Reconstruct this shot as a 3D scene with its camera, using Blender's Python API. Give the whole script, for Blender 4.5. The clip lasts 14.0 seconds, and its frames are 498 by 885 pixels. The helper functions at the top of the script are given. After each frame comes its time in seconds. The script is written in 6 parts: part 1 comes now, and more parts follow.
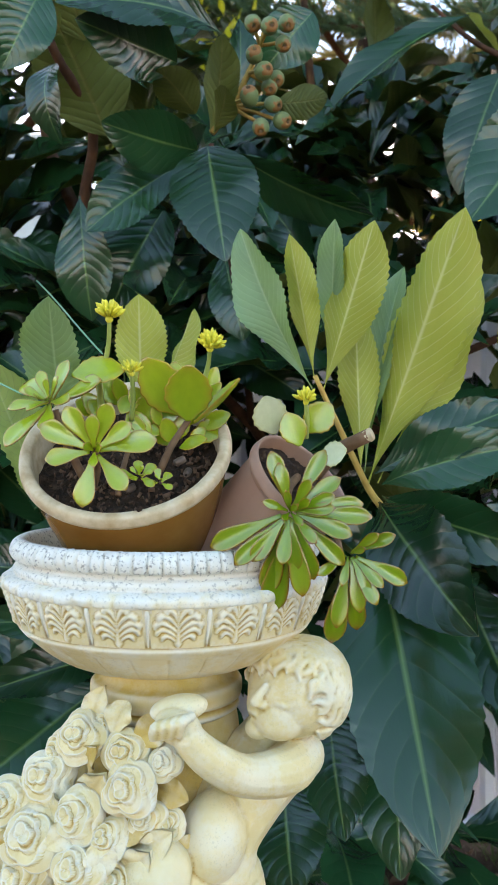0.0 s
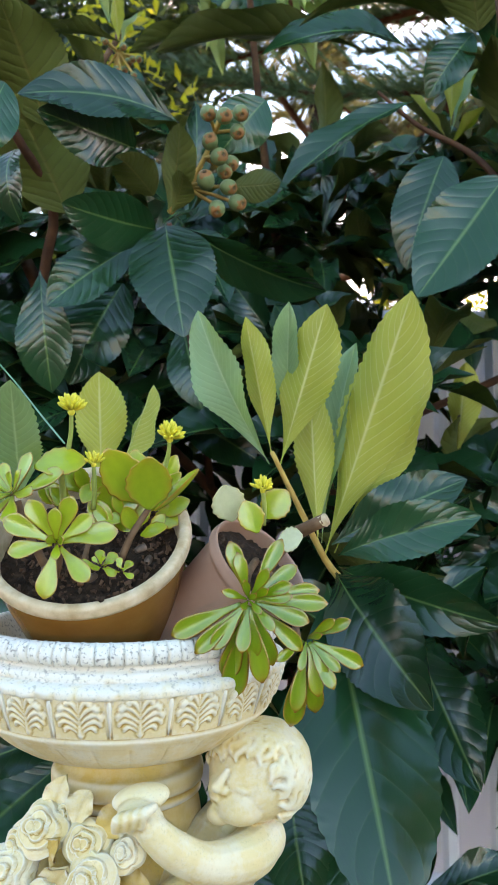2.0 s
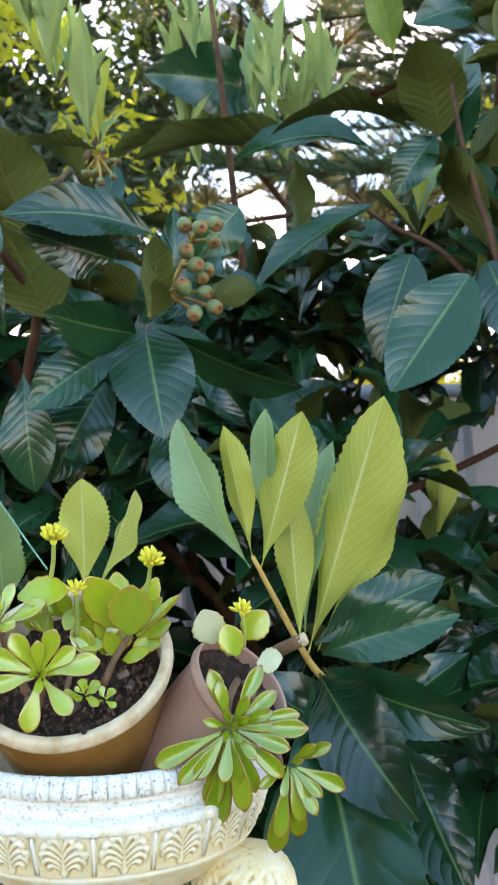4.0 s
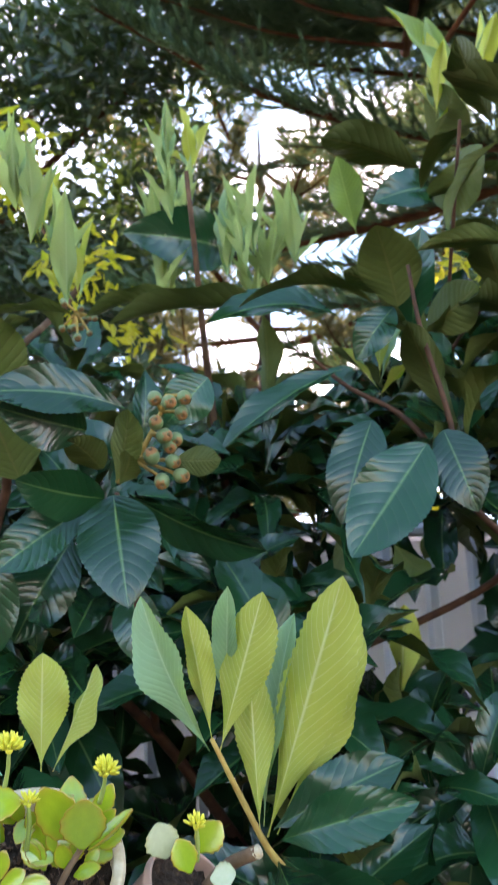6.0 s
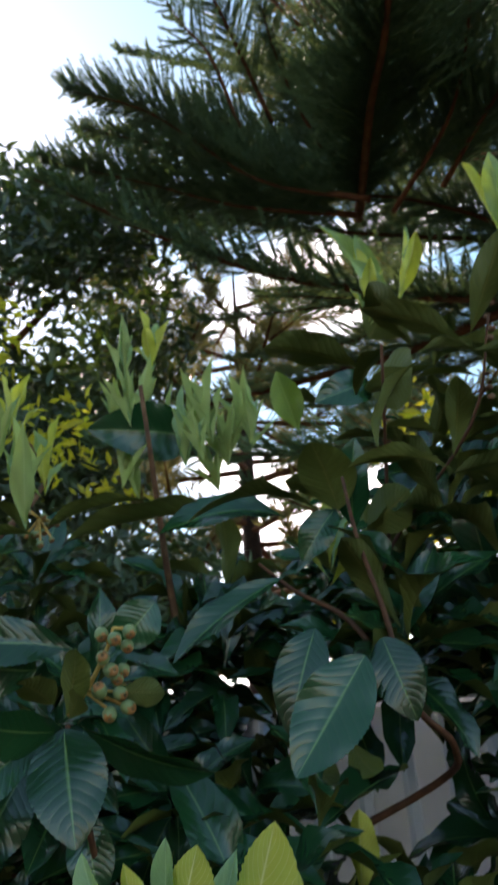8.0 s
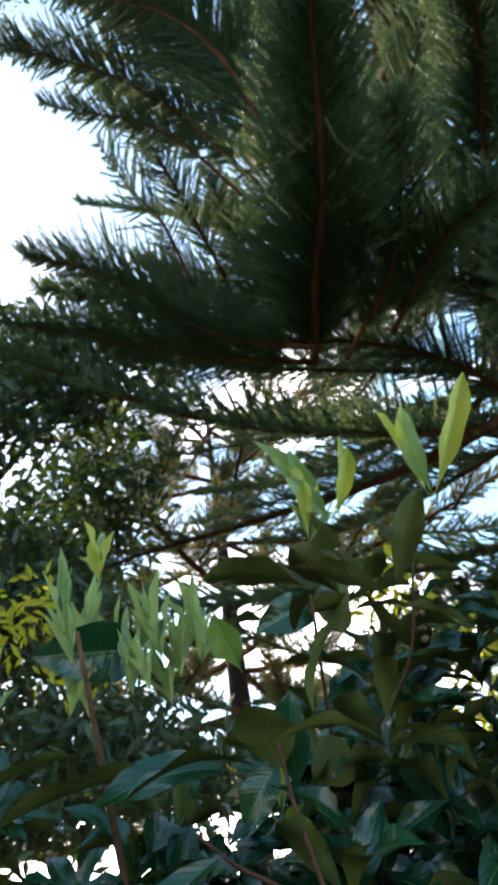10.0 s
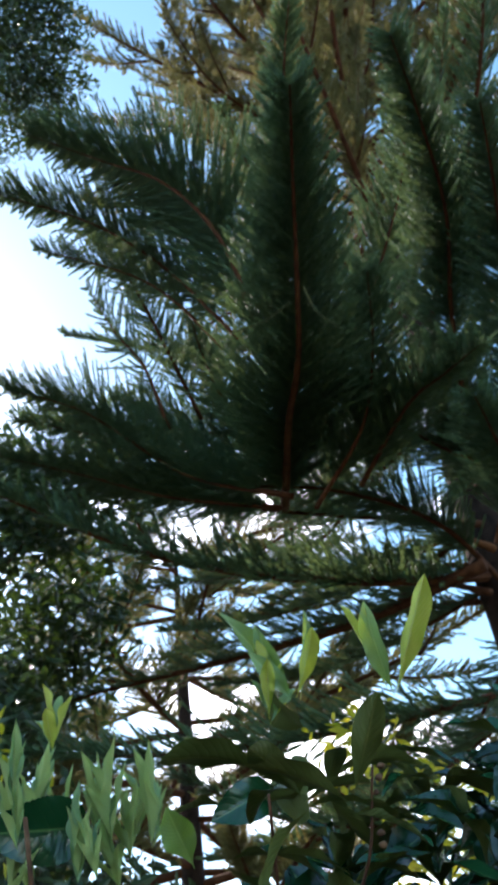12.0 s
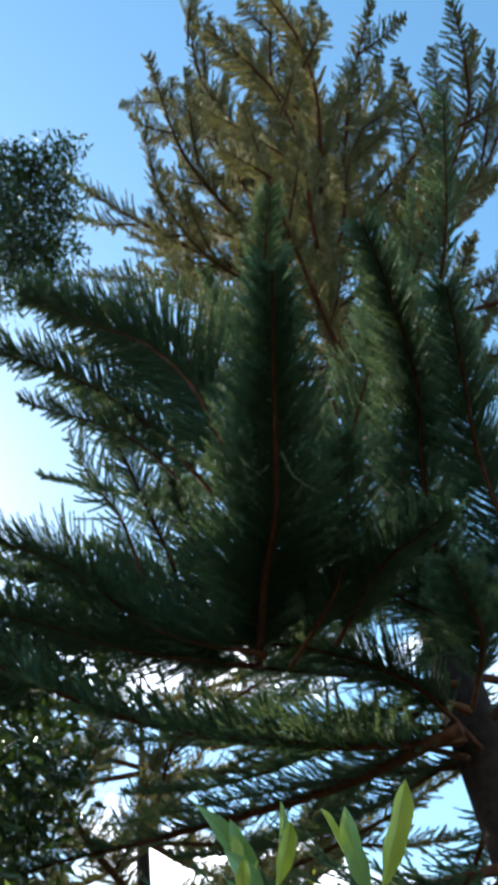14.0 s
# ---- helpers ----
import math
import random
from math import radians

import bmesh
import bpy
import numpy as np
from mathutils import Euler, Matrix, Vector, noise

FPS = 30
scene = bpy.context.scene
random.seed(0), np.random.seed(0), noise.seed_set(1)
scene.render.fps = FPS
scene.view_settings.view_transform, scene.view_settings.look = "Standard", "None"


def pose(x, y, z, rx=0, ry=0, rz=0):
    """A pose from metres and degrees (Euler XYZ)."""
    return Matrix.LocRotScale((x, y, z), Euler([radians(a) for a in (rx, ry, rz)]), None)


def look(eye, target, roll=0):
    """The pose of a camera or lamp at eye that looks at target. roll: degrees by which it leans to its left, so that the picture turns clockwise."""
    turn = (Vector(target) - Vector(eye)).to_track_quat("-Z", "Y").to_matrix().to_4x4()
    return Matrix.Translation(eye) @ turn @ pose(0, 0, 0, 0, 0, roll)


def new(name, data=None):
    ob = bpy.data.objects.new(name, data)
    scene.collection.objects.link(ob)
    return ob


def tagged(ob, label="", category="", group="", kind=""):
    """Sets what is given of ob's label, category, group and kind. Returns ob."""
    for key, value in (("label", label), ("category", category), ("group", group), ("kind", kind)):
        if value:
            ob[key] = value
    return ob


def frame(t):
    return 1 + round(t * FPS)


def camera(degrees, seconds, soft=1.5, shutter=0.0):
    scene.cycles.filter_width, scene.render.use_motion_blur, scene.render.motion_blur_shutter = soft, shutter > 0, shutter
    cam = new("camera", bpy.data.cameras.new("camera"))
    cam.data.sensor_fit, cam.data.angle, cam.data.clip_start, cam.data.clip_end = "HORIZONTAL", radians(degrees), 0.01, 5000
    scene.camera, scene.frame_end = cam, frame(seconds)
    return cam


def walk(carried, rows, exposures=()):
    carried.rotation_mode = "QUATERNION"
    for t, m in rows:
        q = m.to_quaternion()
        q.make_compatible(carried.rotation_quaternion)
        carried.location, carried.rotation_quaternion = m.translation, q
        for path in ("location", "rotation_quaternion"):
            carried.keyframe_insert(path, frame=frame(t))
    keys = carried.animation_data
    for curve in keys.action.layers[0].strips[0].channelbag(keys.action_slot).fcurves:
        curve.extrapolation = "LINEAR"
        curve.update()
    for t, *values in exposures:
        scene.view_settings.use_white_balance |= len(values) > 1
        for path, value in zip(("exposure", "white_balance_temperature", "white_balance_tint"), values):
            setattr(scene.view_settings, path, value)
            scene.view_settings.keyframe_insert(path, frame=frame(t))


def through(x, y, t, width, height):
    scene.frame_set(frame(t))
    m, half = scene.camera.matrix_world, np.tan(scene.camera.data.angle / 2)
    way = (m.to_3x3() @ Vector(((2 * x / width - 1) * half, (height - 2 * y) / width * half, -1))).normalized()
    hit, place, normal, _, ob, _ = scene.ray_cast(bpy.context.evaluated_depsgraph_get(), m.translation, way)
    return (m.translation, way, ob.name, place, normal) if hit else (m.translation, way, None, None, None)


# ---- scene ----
# ---------------------------------------------------------------- camera
cam = camera(35.2, 14.0, soft=1.5, shutter=0.4)
cam.data.dof.use_dof, cam.data.dof.focus_distance, cam.data.dof.aperture_fstop = True, 0.68, 20.0
EXPOSURES = [(0.0, 1.75, 7650, 31), (3.0, 2.0, 7500, 30), (5.5, 2.2, 7050, 32), (6.5, 1.85, 7150, 29), (7.5, 1.25, 7300, 22), (8.2, 0.9, 7300, 22), (10.5, 1.32, 6600, 19), (11.5, 1.16, 6400, 18), (12.5, 0.95, 6150, 16), (14.0, 0.75, 6050, 12)]
PATH = [
    (0, (0.006, -0.005, 1.205), (-0.0099, 1.9945, 1.2230), 0.32),
    (0.5, (0.006, -0.010, 1.204), (-0.0001, 1.9902, 1.2369), -0.03),
    (1, (0.009, -0.016, 1.217), (0.0328, 1.9836, 1.2565), -0.25),
    (1.5, (0.008, -0.020, 1.215), (0.0753, 1.9738, 1.3542), -0.81),
    (2, (0.006, -0.027, 1.237), (0.0949, 1.9667, 1.3724), -0.38),
    (2.5, (0.009, -0.030, 1.235), (0.0865, 1.9558, 1.4596), -0.95),
    (3, (0.004, -0.035, 1.253), (0.1073, 1.9495, 1.4774), -1.47),
    (5.5, (0.029, -0.091, 1.334), (0.1972, 1.8427, 1.8172), -1.72),
    (6, (0.022, -0.101, 1.359), (0.2232, 1.8085, 1.9190), -1.49),
    (6.5, (0.078, -0.117, 1.376), (0.2228, 1.7609, 2.0487), -1.74),
    (7, (0.078, -0.168, 1.414), (0.2565, 1.6940, 2.1228), -2.32),
    (7.5, (0.075, -0.176, 1.432), (0.2729, 1.6617, 2.1968), -3.24),
    (8, (0.093, -0.259, 1.484), (0.3238, 1.5396, 2.3268), -4.30),
    (8.2, (0.098, -0.276, 1.497), (0.3376, 1.4944, 2.3887), -4.50),
    (10.5, (0.255, -0.485, 1.802), (0.5592, 1.1593, 2.8994), -9.91),
    (11, (0.272, -0.536, 1.811), (0.6057, 1.0498, 2.9843), -10.68),
    (11.5, (0.244, -0.556, 1.826), (0.5842, 0.9728, 3.0695), -9.62),
    (12, (0.218, -0.554, 1.844), (0.5802, 0.9291, 3.1361), -8.22),
    (12.5, (0.181, -0.579, 1.858), (0.6213, 0.8439, 3.1924), -8.00),
    (13, (0.157, -0.595, 1.870), (0.6367, 0.7805, 3.2400), -8.39),
    (13.5, (0.154, -0.629, 1.901), (0.6241, 0.6695, 3.3483), -8.77),
    (14, (0.170, -0.690, 1.894), (0.5881, 0.5360, 3.4175), -10.47),
]
walk(cam, [(t, look(eye, target, roll)) for t, eye, target, roll in PATH], EXPOSURES)

# ---------------------------------------------------------------- light
SUN_AZIMUTH, SUN_HEIGHT = radians(-28), radians(38)     # from +y towards +x; behind the broadleaf tree
world = bpy.data.worlds.new("sky")
scene.world = world
world.use_nodes = True
wn, wl = world.node_tree.nodes, world.node_tree.links
wn.clear()
w_out, w_bg = wn.new("ShaderNodeOutputWorld"), wn.new("ShaderNodeBackground")
w_sky = wn.new("ShaderNodeTexSky")
w_sky.sky_type, w_sky.sun_disc = "NISHITA", False
w_sky.sun_elevation, w_sky.sun_rotation = SUN_HEIGHT, SUN_AZIMUTH
w_sky.air_density, w_sky.dust_density, w_sky.ozone_density = 1.0, 0.4, 1.2
# broken cumulus all round the sky
w_geo, w_map, w_noise = wn.new("ShaderNodeTexCoord"), wn.new("ShaderNodeMapping"), wn.new("ShaderNodeTexNoise")
w_map.inputs["Scale"].default_value = (1.0, 1.0, 1.9)
w_map.inputs["Location"].default_value = (0.35, 0.2, 0.1)
w_noise.inputs["Scale"].default_value, w_noise.inputs["Detail"].default_value = 2.6, 7.0
w_ramp, w_mix = wn.new("ShaderNodeValToRGB"), wn.new("ShaderNodeMix")
w_ramp.color_ramp.elements[0].position, w_ramp.color_ramp.elements[1].position = 0.50, 0.58
w_mix.data_type = "RGBA"
w_mix.inputs["B"].default_value = (11.0, 11.2, 11.6, 1)
wl.new(w_geo.outputs["Generated"], w_map.inputs["Vector"])
wl.new(w_map.outputs["Vector"], w_noise.inputs["Vector"])
# more cloud low down, clear blue overhead
w_sep, w_low, w_add = wn.new("ShaderNodeSeparateXYZ"), wn.new("ShaderNodeMath"), wn.new("ShaderNodeMath")
w_low.operation, w_low.inputs[1].default_value, w_low.inputs[2].default_value = "MULTIPLY_ADD", -0.34, -0.035
w_add.operation = "ADD"
wl.new(w_geo.outputs["Generated"], w_sep.inputs["Vector"])
wl.new(w_sep.outputs["Z"], w_low.inputs[0])
wl.new(w_noise.outputs["Fac"], w_add.inputs[0])
w_north = wn.new("ShaderNodeMath")            # the bank stands in the north
w_north.operation, w_north.inputs[1].default_value = "MULTIPLY_ADD", 0.18
wl.new(w_sep.outputs["Y"], w_north.inputs[0])
wl.new(w_low.outputs["Value"], w_north.inputs[2])
wl.new(w_north.outputs["Value"], w_add.inputs[1])
wl.new(w_add.outputs["Value"], w_ramp.inputs["Fac"])
wl.new(w_ramp.outputs["Color"], w_mix.inputs["Factor"])
w_blue = wn.new("ShaderNodeHueSaturation")
w_blue.inputs["Saturation"].default_value, w_blue.inputs["Hue"].default_value = 1.1, 0.478
wl.new(w_sky.outputs["Color"], w_blue.inputs["Color"])
wl.new(w_blue.outputs["Color"], w_mix.inputs["A"])
wl.new(w_mix.outputs["Result"], w_bg.inputs["Color"])
w_bg.inputs["Strength"].default_value = 0.20
wl.new(w_bg.outputs["Background"], w_out.inputs["Surface"])

sun = new("sun", bpy.data.lights.new("sun", "SUN"))
sun.data.energy, sun.data.angle, sun.data.color = 4.0, radians(0.53), (1.0, 0.93, 0.82)
to_sun = Vector((math.sin(SUN_AZIMUTH) * math.cos(SUN_HEIGHT), math.cos(SUN_AZIMUTH) * math.cos(SUN_HEIGHT), math.sin(SUN_HEIGHT)))
sun.matrix_world = look(to_sun * 30, (0, 0, 0))


# ---------------------------------------------------------------- materials
def mat(name, rough=0.6, metal=0.0, spec=0.5):
    m = bpy.data.materials.new(name)
    m.use_nodes = True
    b = m.node_tree.nodes["Principled BSDF"]
    b.inputs["Roughness"].default_value, b.inputs["Metallic"].default_value = rough, metal
    b.inputs["Specular IOR Level"].default_value = spec
    return m, m.node_tree.nodes, m.node_tree.links, b


def noise_node(n, l, scale, detail=5.0, rough=0.55, coord="Object", stretch=(1, 1, 1)):
    tc, mp, nz = n.new("ShaderNodeTexCoord"), n.new("ShaderNodeMapping"), n.new("ShaderNodeTexNoise")
    mp.inputs["Scale"].default_value = stretch
    nz.inputs["Scale"].default_value, nz.inputs["Detail"].default_value, nz.inputs["Roughness"].default_value = scale, detail, rough
    l.new(tc.outputs[coord], mp.inputs["Vector"])
    l.new(mp.outputs["Vector"], nz.inputs["Vector"])
    return nz.outputs["Fac"]


def ramp(n, l, fac, stops):
    r = n.new("ShaderNodeValToRGB")
    e = r.color_ramp.elements
    while len(e) < len(stops):
        e.new(0.5)
    for item, (p, c) in zip(e, stops):
        item.position, item.color = p, (*c, 1) if len(c) == 3 else c
    l.new(fac, r.inputs["Fac"])
    return r.outputs["Color"]


def mix(n, l, fac, a, b, kind="MIX"):
    m = n.new("ShaderNodeMix")
    m.data_type, m.blend_type = "RGBA", kind
    for socket, value in (("Factor", fac), ("A", a), ("B", b)):
        if isinstance(value, (int, float)):
            m.inputs[socket].default_value = value
        elif isinstance(value, tuple):
            m.inputs[socket].default_value = (*value, 1)
        else:
            l.new(value, m.inputs[socket])
    return m.outputs["Result"]


def maths(n, l, op, a, b=None, clamp=False):
    m = n.new("ShaderNodeMath")
    m.operation, m.use_clamp = op, clamp
    for k, value in enumerate((a, b)):
        if value is None:
            continue
        if isinstance(value, (int, float)):
            m.inputs[k].default_value = value
        else:
            l.new(value, m.inputs[k])
    return m.outputs[0]


def bump(n, l, b, height, strength=0.3, distance=0.002, after=None):
    k = n.new("ShaderNodeBump")
    k.inputs["Strength"].default_value, k.inputs["Distance"].default_value = strength, distance
    l.new(height, k.inputs["Height"])
    if after is not None:
        l.new(after, k.inputs["Normal"])
    l.new(k.outputs["Normal"], b.inputs["Normal"])
    return k.outputs["Normal"]


def simple(name, stops, scale, rough=0.7, spec=0.4, bumps=0.3, fine=None, dist=0.002, stretch=(1, 1, 1)):
    """A surface with a colour ramp over a noise, and relief from a finer one."""
    m, n, l, b = mat(name, rough, 0.0, spec)
    l.new(ramp(n, l, noise_node(n, l, scale, stretch=stretch), stops), b.inputs["Base Color"])
    bump(n, l, b, noise_node(n, l, fine or scale * 4, 6, stretch=stretch), bumps, dist)
    return m


def leaf_material(name, blade, rib, rough, through_colour, through, veins=11.0, relief=0.5, edge=None, gloss=0.5, vein_mix=0.6, wander=0.035, sharp=14.0, mottle=0.55, lines=0.3, vary=(0.62, 1.45)):
    """Leaf blade by its own UV: u across, v along. Side veins run forward from the midrib."""
    m, n, l, b = mat(name, rough, 0.0, gloss)
    uv, sep = n.new("ShaderNodeUVMap"), n.new("ShaderNodeSeparateXYZ")
    uv.uv_map = "UVMap"
    l.new(uv.outputs["UV"], sep.inputs["Vector"])
    u = maths(n, l, "ABSOLUTE", maths(n, l, "MULTIPLY", maths(n, l, "SUBTRACT", sep.outputs["X"], 0.5), 2.0))
    v = sep.outputs["Y"]
    wob = maths(n, l, "MULTIPLY", noise_node(n, l, 9.0, 2, coord="UV"), wander)
    phase = maths(n, l, "MULTIPLY", maths(n, l, "ADD", maths(n, l, "SUBTRACT", v, maths(n, l, "MULTIPLY", maths(n, l, "POWER", u, 1.2), 0.21)), wob), veins)
    tri = maths(n, l, "ABSOLUTE", maths(n, l, "SUBTRACT", maths(n, l, "FRACT", phase), 0.5))      # 0.5 on a vein
    vein = maths(n, l, "SMOOTH_MAX", maths(n, l, "MULTIPLY", maths(n, l, "SUBTRACT", tri, 0.5 - 1.0 / sharp), sharp), 0.0)
    mid = maths(n, l, "SUBTRACT", 1.0, maths(n, l, "MULTIPLY", u, 16.0), True)
    info = n.new("ShaderNodeObjectInfo")
    geo = n.new("ShaderNodeNewGeometry")
    rnd = maths(n, l, "FRACT", maths(n, l, "ADD", info.outputs["Random"], geo.outputs["Random Per Island"]))
    dark, light = tuple(c * vary[0] for c in blade), tuple(min(1, c * vary[1]) for c in blade)
    colour = mix(n, l, rnd, dark, light)
    colour = mix(n, l, maths(n, l, "MULTIPLY", noise_node(n, l, 7.0, 6, coord="UV"), mottle), colour, tuple(c * 0.5 for c in blade))
    colour = mix(n, l, maths(n, l, "MULTIPLY", vein, vein_mix * lines, True), colour, rib)
    colour = mix(n, l, maths(n, l, "MULTIPLY", mid, vein_mix, True), colour, rib)
    spots = ramp(n, l, noise_node(n, l, 23.0, 3, coord="UV"), [(0.74, (0, 0, 0)), (0.79, (1, 1, 1))])
    colour = mix(n, l, maths(n, l, "MULTIPLY", spots, 0.3), colour, (0.22, 0.17, 0.08))
    if edge:
        colour = mix(n, l, maths(n, l, "POWER", u, 9.0), colour, edge)
    l.new(colour, b.inputs["Base Color"])
    dome = maths(n, l, "POWER", maths(n, l, "MULTIPLY", tri, 2.0), 2.5)
    height = maths(n, l, "SUBTRACT", maths(n, l, "MULTIPLY", noise_node(n, l, 30.0, 3, coord="UV"), 0.25), maths(n, l, "MULTIPLY", dome, 0.55))
    height = maths(n, l, "SUBTRACT", height, maths(n, l, "MULTIPLY", mid, 0.5))
    normal = bump(n, l, b, height, relief, 0.004)
    l.new(maths(n, l, "ADD", maths(n, l, "MULTIPLY", noise_node(n, l, 6.0, 4, coord="UV"), 0.12), rough - 0.06), b.inputs["Roughness"])
    if through > 0:
        tr, add = n.new("ShaderNodeBsdfTranslucent"), n.new("ShaderNodeMixShader")
        l.new(mix(n, l, vein, through_colour, tuple(c * (0.6 if lines < 0.5 else 1.0) for c in through_colour)), tr.inputs["Color"])
        l.new(normal, tr.inputs["Normal"])
        add.inputs["Fac"].default_value = through
        l.new(b.outputs["BSDF"], add.inputs[1])
        l.new(tr.outputs["BSDF"], add.inputs[2])
        l.new(add.outputs["Shader"], n["Material Output"].inputs["Surface"])
    return m


M_LEAF_TOP = leaf_material("loquat_leaf_top", (0.007, 0.052, 0.018), (0.20, 0.38, 0.10), 0.21, (0.06, 0.28, 0.03), 0.12, relief=0.18, vein_mix=0.45, gloss=0.6, wander=0.010, mottle=0.3, lines=0.15)
M_LEAF_UNDER = leaf_material("loquat_leaf_underside", (0.12, 0.15, 0.03), (0.30, 0.25, 0.07), 0.6, (0.24, 0.32, 0.03), 0.30, relief=0.4)
M_YOUNG_TOP = leaf_material("young_leaf_top", (0.27, 0.43, 0.22), (0.56, 0.66, 0.38), 0.40, (0.50, 0.66, 0.16), 0.42, veins=18, relief=0.20, vein_mix=0.9, wander=0.012, sharp=15.0, mottle=0.45, lines=0.55, vary=(0.78, 1.12))
M_YOUNG_UNDER = leaf_material("young_leaf_underside", (0.69, 0.66, 0.12), (0.95, 0.88, 0.45), 0.55, (0.76, 0.82, 0.10), 0.48, veins=18, relief=0.15, vein_mix=1.2, wander=0.012, sharp=13.0, mottle=0.5, lines=0.6, vary=(0.80, 1.12))
M_FELT = leaf_material("felted_leaf_underside", (0.48, 0.58, 0.20), (0.68, 0.72, 0.42), 0.7, (0.52, 0.66, 0.18), 0.45, veins=19, relief=0.1, lines=0.3, mottle=0.3, vary=(0.75, 1.15))
M_BARK = simple("loquat_bark", [(0.3, (0.07, 0.035, 0.02)), (0.6, (0.16, 0.075, 0.035)), (0.8, (0.22, 0.14, 0.08))], 30, 0.8, 0.3, 0.6, 90, 0.004)
M_TWIG = simple("loquat_twig", [(0.3, (0.055, 0.022, 0.011)), (0.7, (0.125, 0.05, 0.022))], 40, 0.7, 0.3, 0.5, 150)
M_YTWIG = simple("young_twig", [(0.3, (0.42, 0.22, 0.05)), (0.7, (0.55, 0.36, 0.09))], 50, 0.7, 0.3, 0.5, 150)
M_SHRUB = leaf_material("shrub_leaf", (0.17, 0.21, 0.02), (0.25, 0.28, 0.05), 0.45, (0.80, 0.74, 0.04), 0.6, relief=0.1)
M_DARKLEAF = leaf_material("tree_leaf", (0.030, 0.062, 0.028), (0.10, 0.14, 0.05), 0.4, (0.14, 0.24, 0.03), 0.14, relief=0.1)
M_GSTEM = simple("green_stem", [(0.3, (0.22, 0.28, 0.05)), (0.7, (0.34, 0.36, 0.08))], 60, 0.6)
M_PINEBARK = simple("pine_bark", [(0.3, (0.02, 0.012, 0.009)), (0.7, (0.055, 0.03, 0.02))], 14, 0.9, 0.2, 0.8, 60, 0.01)
M_STUB = simple("split_wood", [(0.3, (0.15, 0.055, 0.02)), (0.7, (0.28, 0.11, 0.035))], 30, 0.85, 0.2, 0.8, 90, 0.006)
M_DULL = simple("dull_twig", [(0.3, (0.06, 0.08, 0.03)), (0.7, (0.11, 0.13, 0.05))], 60, 0.7)
M_PINETWIG = simple("pine_branch", [(0.3, (0.065, 0.024, 0.012)), (0.7, (0.15, 0.06, 0.026))], 14, 0.85, 0.2, 0.5, 60, 0.004)


def needle_material(name, dark, light, glow):
    m, n, l, b = mat(name, 0.5, 0, 0.4)
    geo = n.new("ShaderNodeNewGeometry")
    l.new(mix(n, l, geo.outputs["Random Per Island"], dark, light), b.inputs["Base Color"])
    tr, add = n.new("ShaderNodeBsdfTranslucent"), n.new("ShaderNodeMixShader")
    tr.inputs["Color"].default_value = (*glow, 1)
    add.inputs["Fac"].default_value = 0.34
    l.new(b.outputs["BSDF"], add.inputs[1])
    l.new(tr.outputs["BSDF"], add.inputs[2])
    l.new(add.outputs["Shader"], n["Material Output"].inputs["Surface"])
    return m


M_NEEDLE = needle_material("pine_needle", (0.026, 0.090, 0.060), (0.088, 0.156, 0.084), (0.20, 0.28, 0.09))
# golden sunlight is mixed into this needle colour, for upper tiers and distant pine
M_SUNNEEDLE = needle_material("sunlit_pine_needle", (0.052, 0.080, 0.036), (0.17, 0.155, 0.06), (0.38, 0.33, 0.10))


